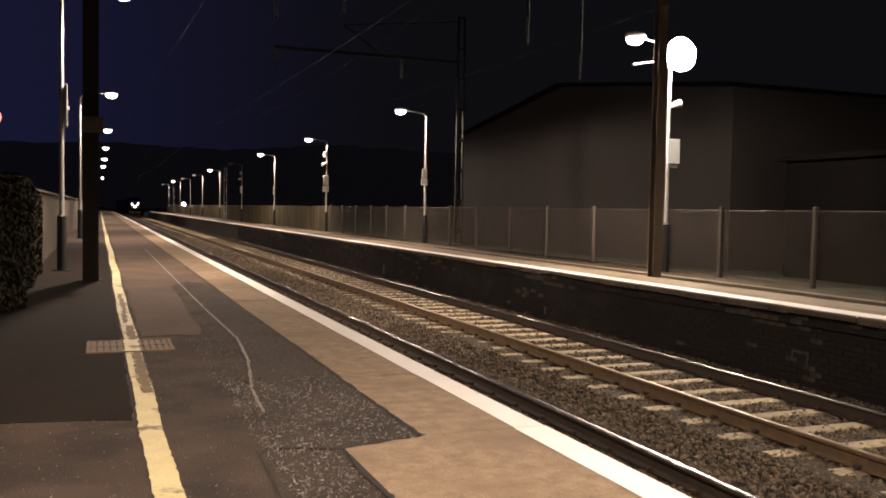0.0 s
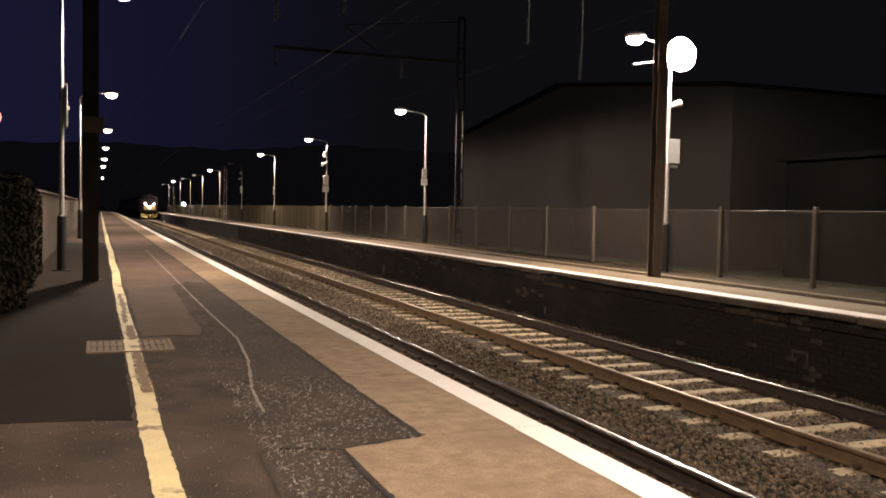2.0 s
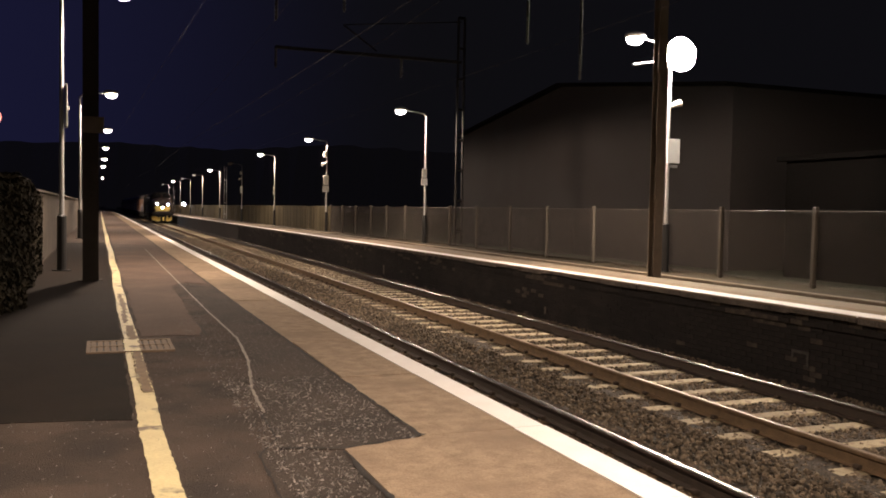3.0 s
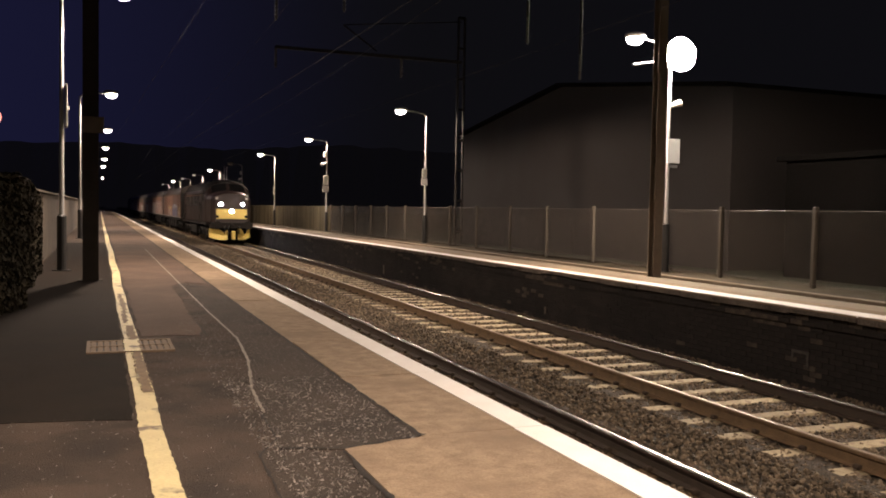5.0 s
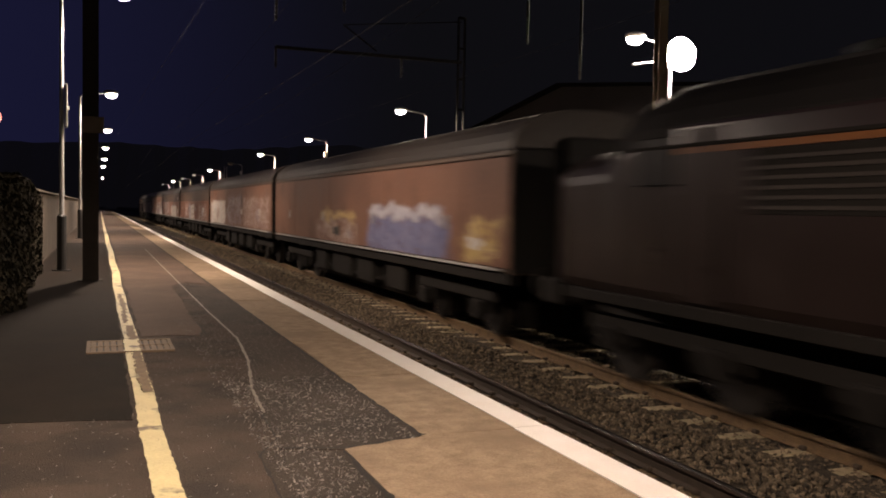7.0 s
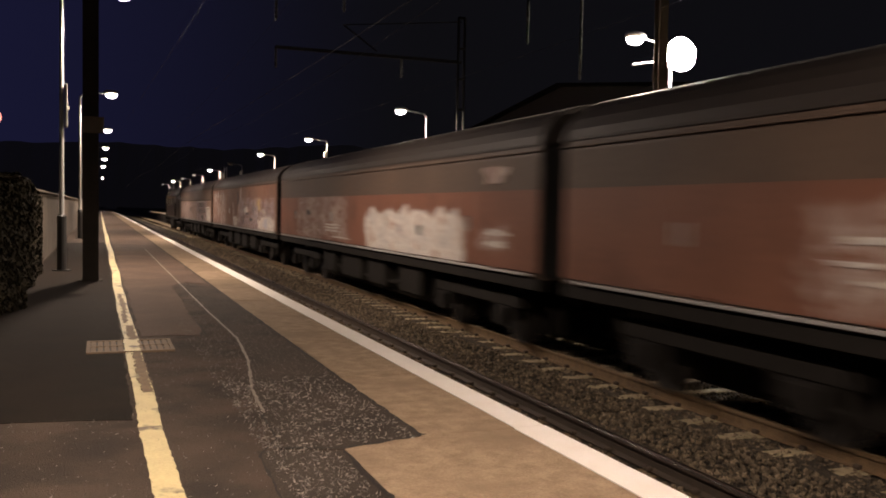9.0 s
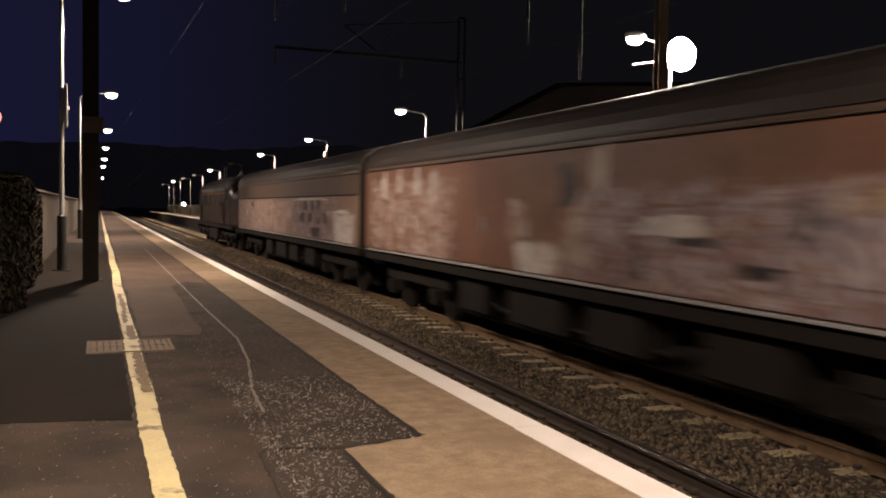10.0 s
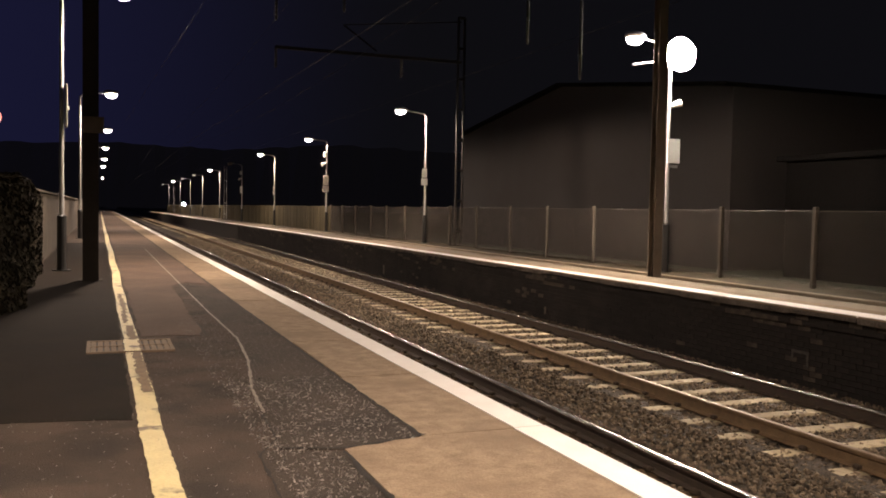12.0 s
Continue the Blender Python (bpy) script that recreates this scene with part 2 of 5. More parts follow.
def ballast():
    bm = bm_new()
    rnd = random.Random(5)
    outline = [(-0.2, -1.16), (0.2, -1.13), (0.75, -1.09), (2.27, -1.09), (2.7, -1.07), (3.2, -1.115), (3.7, -1.07), (4.15, -1.09), (5.65, -1.09), (6.1, -1.1), (6.6, -1.14)]
    ys = [-60 + 0.5 * i for i in range(300)] + [90 + 5 * i for i in range(67)]
    rows = [[bm.verts.new((x, y, z + rnd.uniform(-0.012, 0.012))) for x, z in outline] for y in ys]
    for a, b in zip(rows, rows[1:]):
        for i in range(len(outline) - 1):
            bm.faces.new((a[i], a[i + 1], b[i + 1], b[i]))
    return tagged(part("track_bed", bm, M_BALLAST), "brown stone ballast bed under two tracks", "ballast", kind="structure")


TRACK_BED = ballast()

# ---- platform lamps ----
def lamp_post(name, mirrored=False, swing=0.0, foot=0.0, rise=0.0, glow=None):
    """A column with a bracket arm towards the line and a lit lantern; base at the origin, arm along +x."""
    s = (-1 if mirrored else 1) * math.cos(radians(swing))
    t = -math.sin(radians(swing))
    top = empty(name)
    bm = bm_new()
    rod(bm, (0, 0, foot), (0, 0, 1.0), 0.085, n=12)
    rod(bm, (0, 0, 1.0), (0, 0, 1.03), 0.085, 0.055, n=12)
    rod(bm, (0, 0, foot), (0, 0, foot + 0.02), 0.16, n=12)
    part("plinth", bm, M_BLACK, top, "black painted column base", smooth=False)
    bm = bm_new()
    rod(bm, (0, 0, 1.0), (0, 0, 4.85 + rise), 0.044, 0.034, n=12)
    part("column", bm, M_GALV, top)
    bm = bm_new()
    rod(bm, (0, 0, 4.80 + rise), (s * 0.10, t * 0.10, 4.93 + rise), 0.028, n=8)
    rod(bm, (s * 0.10, t * 0.10, 4.93 + rise), (s * 0.80, t * 0.80, 5.02 + rise), 0.024, n=8)
    part("arm", bm, M_GALV, top)
    bm = bm_new()
    ball(bm, (s * 1.02, t * 1.02, 5.05 + rise), 0.27, 1, 0.62, 0.36)
    part("lantern", bm, M_HEAD, top)
    bm = bm_new()
    ball(bm, (s * 1.04, t * 1.04, 4.98 + rise), 0.20, 1, 0.75, 0.64)
    part("diffuser", bm, glow or M_LAMP, top, "glowing white lamp bowl" if glow is None else "dull lamp bowl", smooth=True)
    return top


def sign_panel(parent, z0, z1, w, x, y):
    bm = bm_new()
    box(bm, x - w / 2, x + w / 2, y - 0.015, y + 0.015, z0, z1, 0.004)
    return part("sign_panel", bm, M_SIGN, parent, "white enamel sign")


NEAR_LAMP_Y = [1.4, 17.5, 33.7, 50, 66, 82, 98, 140]
FAR_LAMP_Y = [0.9, 16.42, 32.02, 47.9, 63.5, 79.1, 94.4, 111.0, 126.4, 142.9, 166.9]
UNLIT, DIM = (5,), (7, 8, 10)        # unlit lanterns; bowls dimmed as aimed away, their lamps still light the deck
FAR_LAMP_X, NEAR_LAMP_X = 9.36, -3.02


def platform_lamps():
    for i, y in enumerate(NEAR_LAMP_Y):
        ob = lamp_post("platform_lamp", rise=0.16)
        ob.matrix_world = pose(NEAR_LAMP_X, y, 0)
        tagged(ob, "grey lamp column with black base and lit lantern", "lamp post", "platform lamps")
        if i == 1:
            bm = bm_new()
            box(bm, 0.055, 0.10, -0.12, 0.12, 2.62, 3.40, 0.01)
            part("notice_board", bm, M_HEAD, ob, "narrow grey board seen edge-on")
            bm = bm_new()
            box(bm, 0.06, 0.13, -0.03, 0.03, 2.94, 3.0, 0.005)
            part("clamp", bm, M_SIGN, ob)
        if y < 150:
            lamp_light("platform_lamp_light", (NEAR_LAMP_X + 1.04, y, 4.96), NEAR_WATT * (0.84 if i == 0 else 1), cone=170, aim=(NEAR_LAMP_X + 1.3, y, 0))
    for i, y in enumerate(FAR_LAMP_Y):
        ob = lamp_post("platform_lamp", True, 8 if i == 1 else 0, BACK_Z, glow=M_HEAD if i in UNLIT else M_LAMP_DIM if i in DIM else None)
        ob.matrix_world = pose(FAR_LAMP_X, y, 0)
        tagged(ob, "grey lamp column with an unlit lantern" if i in UNLIT else "grey lamp column with signs and lit lantern" if i < 5 else "grey lamp column with a lit lantern", "lamp post", "platform lamps")
        for k, z0, z1, w in ((2, 2.48, 2.82, 0.20), (2, 2.19, 2.45, 0.26), (3, 2.51, 3.04, 0.30), (3, 2.14, 2.47, 0.34), (4, 2.42, 2.74, 0.13), (4, 2.13, 2.38, 0.15), (5, 2.44, 3.04, 0.20)):
            if i == k:
                sign_panel(ob, z0, z1, w, -0.06, -0.07)
        if i in (3, 5):
            bm = bm_new()
            box(bm, -0.20, -0.02, -0.16, 0.02, 4.05, 4.35, 0.03)
            part("loudspeaker", bm, M_SIGN, ob, "white loudspeaker horn")
            bm = bm_new()
            rod(bm, (-0.05, 0, 3.75), (-0.30, -0.10, 3.62), 0.07, 0.09, n=10)
            part("camera_housing", bm, M_SIGN, ob, "white surveillance camera housing")
        if i == 1:
            sign_panel(ob, 2.36, 2.90, 0.32, 0.09, -0.08)
            bm = bm_new()
            box(bm, -0.02, 0.20, -0.09, -0.05, 2.26, 2.33, 0.005)
            part("sign_foot", bm, M_HEAD, ob)
            bm = bm_new()
            rod(bm, (0.0, -0.05, 3.62), (0.22, -0.12, 3.70), 0.05, 0.085, n=10)
            part("loudspeaker", bm, M_SIGN, ob, "white loudspeaker horn")
            bm = bm_new()
            box(bm, -0.27, 0.27, -0.36, -0.06, 4.43, 4.97, 0.05)
            part("floodlight_housing", bm, M_HEAD, ob)
            bm = bm_new()
            # lens made oversize: its disc takes in the glare around the lamp
            ball(bm, (0.0, -0.38, 4.70), 0.37, 1, 0.3, 1)
            part("floodlight_lens", bm, M_FLOOD, ob, "dazzling white floodlight lens, enlarged to the size of its glare", smooth=True)
            bm = bm_new()
            rod(bm, (-0.05, -0.1, 4.62), (-1.05, -0.12, 4.44), 0.022, n=8)
            part("bracket", bm, M_GALV, ob, "slanting steel bracket")
            lamp_light("floodlight_beam", (FAR_LAMP_X + 0.10, y - 0.85, 4.68), 360, (1.0, 0.83, 0.63), 0.2, 150, (1.5, 9.0, -0.5))
        if i not in UNLIT:
            lamp_light("platform_lamp_light", (FAR_LAMP_X - 1.04, y, 4.80), FAR_WATT * (0.8 if i in DIM else 1), cone=178, aim=(FAR_LAMP_X - 0.45, y, 0), blend=0.25)


platform_lamps()


# ---- fence ----
def fence():
    """Chain-link bays along the near half of the platform, close boarding beyond."""
    top = empty("fence", pose(FAR_FENCE, 0, BACK_Z))
    tagged(top, "chain-link fence on slim weathered concrete posts", "fence")
    bay, first, n = 2.508, 12.2 - 5 * 2.508, 20
    bm = bm_new()
    box(bm, -0.045, 0.045, -0.045, 0.045, 0.0, 1.46, 0.015)
    post = part("post", bm, M_CONC, top)
    post.location = (0, first, 0)
    rnd = random.Random(9)
    for i in range(1, n):
        o = new("post", post.data)
        o.parent = top
        o.location = (rnd.uniform(-0.02, 0.02), first + bay * i + rnd.uniform(-0.03, 0.03), 0)
        o.rotation_euler = (rnd.uniform(-0.012, 0.012), rnd.uniform(-0.01, 0.01), 0)
    v, f = [], []

    def strand(a, b, r=0.0026):
        a, b = Vector(a), Vector(b)
        k = len(v)
        for p in (a, b):
            for q in range(3):
                t = q * 2.0944
                v.append((p.x + r * math.cos(t), p.y, p.z + r * math.sin(t)))
        for q in range(3):
            f.append((k + q, k + (q + 1) % 3, k + 3 + (q + 1) % 3, k + 3 + q))
    h, step = 1.34, 0.055
    k = -h
    while k < bay:
        y0, y1 = max(0, k), min(bay, k + h)
        if y1 > y0:
            strand((0, y0, 0.04 + y0 - k), (0, y1, 0.04 + y1 - k))
            strand((0.004, y0, 0.04 + h - (y0 - k)), (0.004, y1, 0.04 + h - (y1 - k)))
        k += step
    wire = mesh_from("wire_mesh", v, f, M_WIRE)
    bm = bm_new()
    rod(bm, (-0.03, 0, 0), (-0.03, bay, 0), 0.006, n=5)
    line = part("line_wire", bm, M_WIRE, top)
    line.location = (0, first, 0.08)
    for i in range(n - 1):
        o = new("wire_mesh", wire)
        o.parent = top
        o.location = (0, first + bay * i, 0)
        for z in (0.08, 1.385):
            if i or z > 0.08:
                o = new("line_wire", line.data)
                o.parent = top
                o.location = (0, first + bay * i, z)

    # close-boarded stretch
    start = first + bay * (n - 1) + 0.06
    boards = tagged(empty("board_fence", pose(FAR_FENCE, start, BACK_Z)), "weathered close-boarded wooden fence along the platform", "fence")
    bm = bm_new()
    box(bm, -0.012, 0.012, -0.072, 0.072, 0.0, 1.40, 0.004)
    pale = part("board", bm, M_BOARD, boards)
    v, f = [], []
    for i in range(1, 830):
        y, out, h = 0.15 * i, rnd.uniform(-0.014, 0.014), rnd.uniform(-0.03, 0.03)
        if y > END_Y + 4 - start:
            break
        if i < 300:
            o = new("board", pale.data)
            o.parent = boards
            o.location = (out, y, h)
        else:
            k = len(v)
            v += [(out + dx, y + dy, z + (h if z else 0)) for dx in (-0.012, 0.012) for dy, z in ((-0.072, 0), (0.072, 0), (0.072, 1.4), (-0.072, 1.4))]
            f += [(k, k + 1, k + 2, k + 3), (k + 4, k + 7, k + 6, k + 5), (k, k + 3, k + 7, k + 4), (k + 1, k + 5, k + 6, k + 2), (k + 3, k + 2, k + 6, k + 7)]
    rest = new("boarding", mesh_from("boarding", v, f, M_BOARD_FAR))
    rest.parent = boards
    tagged(rest, kind="stuff")
    for z in (0.3, 1.1):
        bm = bm_new()
        box(bm, 0.03, 0.08, 0, END_Y + 4 - start, z, z + 0.09)
        part("rail", bm, M_BOARD_FAR, boards)
    return top


M_BOARD = material("weathered_fence_board", (0.125, 0.105, 0.062), (0.070, 0.058, 0.036), rough=0.9, scale=3, fine=60, bump=0.3, rand=0.35, stretch=(1, 1, 0.12), spec=0.15)
M_BOARD_FAR = material("weathered_fence_boards", (0.125, 0.105, 0.062), (0.070, 0.058, 0.036), rough=0.9, scale=3, fine=60, bump=0.3, stretch=(1, 1, 0.12), spec=0.15)
fence()


# ---- overhead line ----
def channel_mast(x, y, h, gap=0.24, w=0.05, mat=None):
    top = empty("overhead_line_mast", pose(x, y, BACK_Z))
    for s in (-1, 1):
        bm = bm_new()
        box(bm, s * gap / 2 - w / 2, s * gap / 2 + w / 2, -0.07, 0.07, 0, h, 0.006)
        part("channel", bm, mat or M_MAST, top)
    z = 0.5
    while z < h:
        bm = bm_new()
        box(bm, -gap / 2, gap / 2, -0.06, 0.06, z, z + 0.08)
        part("batten", bm, mat or M_MAST, top)
        z += 1.1
    bm = bm_new()
    box(bm, -0.28, 0.28, -0.25, 0.25, 0, 0.06, 0.02)
    part("base_plate", bm, M_CONC, top)
    return top


def h_mast(x, y, h, w=0.26, z=0.0, mat=None):
    top = empty("overhead_line_mast", pose(x, y, z))
    bm = bm_new()
    t = 0.02
    box(bm, -w / 2, w / 2, -w / 2, -w / 2 + t, 0, h)
    box(bm, -w / 2, w / 2, w / 2 - t, w / 2, 0, h)
    part("flange", bm, mat or M_MAST, top)
    bm = bm_new()
    box(bm, -0.012, 0.012, -w / 2 + t, w / 2 - t, 0, h)
    part("web", bm, mat or M_MAST, top)
    bm = bm_new()
    box(bm, -w / 2 - 0.06, w / 2 + 0.06, -w / 2 - 0.06, w / 2 + 0.06, 0, 0.012)
    part("base_plate", bm, mat or M_MAST, top)
    return top


def insulator(bm, a, b, r=0.05, n=7):
    a, b = Vector(a), Vector(b)
    for i in range(n):
        p, q = a.lerp(b, i / n), a.lerp(b, (i + 0.55) / n)
        rod(bm, p, q, r, r * 0.6, 8)
    rod(bm, a, b, r * 0.45, n=8)


# dark base colour stands in for the lack of lamplight above the lanterns
M_CANTILEVER = material("unlit_cantilever_steel", (0.016, 0.014, 0.013), (0.010, 0.009, 0.008), rough=0.85, spec=0.15, scale=5, fine=50, bump=0.1)
M_UNDERLINE = material("dark_drop_tube", (0.022, 0.019, 0.017), rough=0.8)


def overhead():
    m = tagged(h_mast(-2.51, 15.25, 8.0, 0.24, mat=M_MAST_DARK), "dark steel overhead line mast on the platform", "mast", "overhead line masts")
    bm = bm_new()
    box(bm, -0.12, 0.20, -0.155, -0.14, 2.36, 2.62, 0.004)
    part("plate", bm, M_MAST, m, "dull brown plate")
    m = tagged(h_mast(8.38, 15.4, 8.08, 0.20, BACK_Z - 0.035), "dark steel overhead line mast on the platform", "mast", "overhead line masts")
    # beam across the line with drop tubes, above the view
    portal = tagged(empty("portal_beam", pose(0, 15.3, 7.6)), "steel lattice beam spanning both tracks", "gantry")
    bm = bm_new()
    for z in (0, 0.5):
        box(bm, -2.6, 8.45, -0.06, 0.06, z, z + 0.09)
    for i in range(11):
        x = -2.5 + i
        rod(bm, (x, 0, 0.05), (x + 0.95, 0, 0.52), 0.025, n=6)
    part("lattice", bm, M_MAST, portal)
    for x, zb in ((0.45, -3.15), (5.27, -3.15), (6.44, -3.75), (1.65, -2.9)):
        bm = bm_new()
        rod(bm, (x, 0, 0), (x, 0, zb + 0.5), 0.03, n=8)
        part("drop_tube", bm, M_UNDERLINE, portal)
        bm = bm_new()
        insulator(bm, (x, 0, zb + 0.5), (x, 0, zb), 0.035)
        part("insulator", bm, M_PORCELAIN, portal)
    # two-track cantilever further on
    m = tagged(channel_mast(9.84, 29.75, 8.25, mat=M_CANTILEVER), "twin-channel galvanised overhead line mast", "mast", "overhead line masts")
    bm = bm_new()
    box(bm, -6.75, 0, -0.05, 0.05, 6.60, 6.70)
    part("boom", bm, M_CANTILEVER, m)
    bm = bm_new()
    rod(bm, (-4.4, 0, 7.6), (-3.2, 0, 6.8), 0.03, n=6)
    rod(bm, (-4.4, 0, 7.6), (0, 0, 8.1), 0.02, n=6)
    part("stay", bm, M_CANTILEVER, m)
    for x in (-6.72, -2.28):
        bm = bm_new()
        insulator(bm, (x, 0, 6.6), (x, 0, 5.95), 0.06)
        part("insulator", bm, M_PORCELAIN, m)
    # far masts end where lamplight ends; their unlit tops are left off
    for y, h in ((88.8, 5.2), (153.0, 4.6)):
        tagged(channel_mast(9.2, y, h, mat=M_GALV), "twin-channel galvanised overhead line mast", "mast", "overhead line masts")

    def wire(name, pts, r, label):
        cu = bpy.data.curves.new(name, "CURVE")
        cu.dimensions, cu.bevel_depth, cu.bevel_resolution = "3D", r, 1
        sp = cu.splines.new("POLY")
        sp.points.add(len(pts) - 1)
        for p, q in zip(sp.points, pts):
            p.co = (*q, 1)
        cu.materials.append(M_CABLE)
        return tagged(new(name, cu), label, "wire", "overhead wires")

    for cx, cz, mz, rc, rm in ((NEAR_C, 4.12, 5.35, 0.0055, 0.003), (FAR_C, 4.15, 5.62, 0.003, 0.0065)):
        ys = [-30 + 4 * i for i in range(90)]
        wire("contact_wire", [(cx + 0.12 * math.sin(y / 9), y, cz) for y in ys], rc, "overhead contact wire above the track")
        wire("catenary_wire", [(cx, y, mz + 0.55 * ((((y - 15.3) / 55) % 1) - 0.5) ** 2 * 4) for y in ys], rm, "sagging catenary wire above the track")
    wire("stay_wire", [(-1.05, 10.0, 3.9), (-1.25, 24.0, 4.2), (-1.45, 50.0, 4.99)], 0.0025, "thin wire strung between masts")


overhead()


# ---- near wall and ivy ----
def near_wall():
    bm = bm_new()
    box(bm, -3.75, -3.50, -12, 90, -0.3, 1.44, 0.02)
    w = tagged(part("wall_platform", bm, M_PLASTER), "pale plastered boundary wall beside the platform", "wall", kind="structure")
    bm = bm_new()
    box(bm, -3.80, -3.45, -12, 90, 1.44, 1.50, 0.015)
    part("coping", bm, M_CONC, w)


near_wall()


def ivy():
    """Ivy hanging over the wall as one thick mass: a dark core and many leaves."""
    top = empty("ivy", pose(-3.5, 5, 0))
    tagged(top, "dense dark ivy hanging over the wall", "ivy")
    rnd = random.Random(11)
    y0, y1 = -3.0, 12.2

    def bulge(y):
        return 0.10 + 0.10 * math.sin(y * 1.7) * math.sin(y * 0.6 + 1) + 0.06 * math.sin(y * 4.3)
    bm = bm_new()
    rings = []
    n = 60
    for i in range(n + 1):
        y = y0 + (y1 - y0) * i / n
        k = min(1, (n - i) / 4 + 0.15)
        b, h = (bulge(y) + 0.02) * k, 1.53 - 0.010 * y + 0.035 * math.sin(y * 0.9) + 0.03 * math.sin(y * 3.1)
        rings.append([(0.0, y, -0.02), (b * 0.6, y, 0.0), (b, y, 0.5), (b, y, 1.1), (b * 0.7, y, h), (-0.15, y, h + 0.06), (-0.32, y, h), (-0.34, y, 1.0)])
    loft(bm, rings)
    part("core", bm, M_IVY_CORE, top)
    v, f = [], []
    for i in range(60000):
        y = rnd.uniform(y0, y1 + 0.15)
        t = rnd.random()
        b, h = bulge(y) + 0.03, 1.53 - 0.010 * y + 0.035 * math.sin(y * 0.9) + 0.03 * math.sin(y * 3.1)
        if y > y1 - 0.8:
            b *= max(0.2, (y1 + 0.15 - y) / 0.95)
        if t < 0.74:
            z = rnd.uniform(0.02, h)
            c = Vector((b + rnd.uniform(-0.02, 0.05), y, z))
            nrm = Vector((1, rnd.uniform(-0.7, 0.7), rnd.uniform(-0.3, 0.9))).normalized()
        else:
            c = Vector((rnd.uniform(-0.3, b), y, h + rnd.uniform(0, 0.10)))
            nrm = Vector((rnd.uniform(-0.3, 0.8), rnd.uniform(-0.6, 0.6), 1)).normalized()
        s = rnd.uniform(0.018, 0.042)
        a = nrm.cross(Vector((0, rnd.uniform(-1, 1), rnd.uniform(-1, 1)))).normalized() * s
        d = nrm.cross(a)
        k = len(v)
        v += [c - a, c + d * 0.8 + nrm * s * 0.2, c + a, c - d * 0.8 + nrm * s * 0.2]
        f.append((k, k + 1, k + 2, k + 3))
    leaves = new("leaves", mesh_from("leaves", v, f, M_IVY))
    leaves.parent = top
    tagged(leaves, kind="stuff")


ivy()


# ---- beyond the line ----
def warehouse():
    top = tagged(empty("warehouse", pose(16, 33.2, -0.5)), "large dark gabled warehouse behind the fence", "building")
    g = [(-10.8, 0), (11.2, 0), (11.2, 5.75), (0.2, 7.1), (-10.8, 5.75)]
    bm = bm_new()
    loft(bm, [[(x, y, z) for y, z in g] for x in (0, 30)])
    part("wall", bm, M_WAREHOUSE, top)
    for (ya, za), (yb, zb) in zip(g[2:], g[3:]):
        bm = bm_new()
        loft(bm, [[(x, ya, za + 0.01), (x, yb, zb + 0.01), (x, yb, zb + 0.14), (x, ya, za + 0.14)] for x in (-0.25, 30.2)])
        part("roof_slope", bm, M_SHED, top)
    top2 = tagged(empty("shed", pose(16, 12, -0.5)), "low dark flat-roofed shed behind the fence", "building")
    bm = bm_new()
    box(bm, 0, 12, -14, 8.0, 0, 3.3)
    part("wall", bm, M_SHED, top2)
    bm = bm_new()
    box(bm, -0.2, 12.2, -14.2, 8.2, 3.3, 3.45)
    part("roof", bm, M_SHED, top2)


warehouse()


def hills():
    rnd = random.Random(3)
    bm = bm_new()
    n = 220
    lo, hi = [], []
    for i in range(n + 1):
        a = radians(-70 + 150 * i / n)
        d = 520
        h = 44 + 2 * math.sin(i * 0.11) + 1.5 * math.sin(i * 0.31 + 1) + rnd.uniform(-1.0, 1.0)
        lo.append((d * math.sin(a), d * math.cos(a), -2))
        hi.append((1.25 * d * math.sin(a), 1.25 * d * math.cos(a), h))
    a = [bm.verts.new(p) for p in lo]
    b = [bm.verts.new(p) for p in hi]
    for i in range(n):
        bm.faces.new((a[i], a[i + 1], b[i + 1], b[i]))
    tagged(part("hillside_backdrop", bm, M_DISTANCE), "dark wooded hillside backdrop with a faint glow of its own", "hill", kind="structure")


hills()


def far_lights():
    top = tagged(empty("street_lamp", pose(-6.5, 40, -0.5)), "street lamp glowing orange-pink beyond the wall", "street lamp")
    bm = bm_new()
    rod(bm, (0, 0, 0), (0, 0, 5.0), 0.07, 0.05)
    part("column", bm, M_MAST, top)
    bm = bm_new()
    ball(bm, (0, 0, 5.2), 0.42, 1, 1, 0.9)
    part("lantern", bm, M_RED_LAMP, top, "glowing orange-pink lantern", smooth=True)
    top = tagged(empty("marker_light", pose(8.6, 128, 0)), "small bluish-white light on a short post", "light")
    bm = bm_new()
    rod(bm, (0, 0, 0), (0, 0, 1.25), 0.05)
    part("post", bm, M_MAST, top)
    bm = bm_new()
    ball(bm, (0, -0.05, 1.45), 0.24)
    part("lens", bm, M_BLUE_LAMP, top, smooth=True)


far_lights()


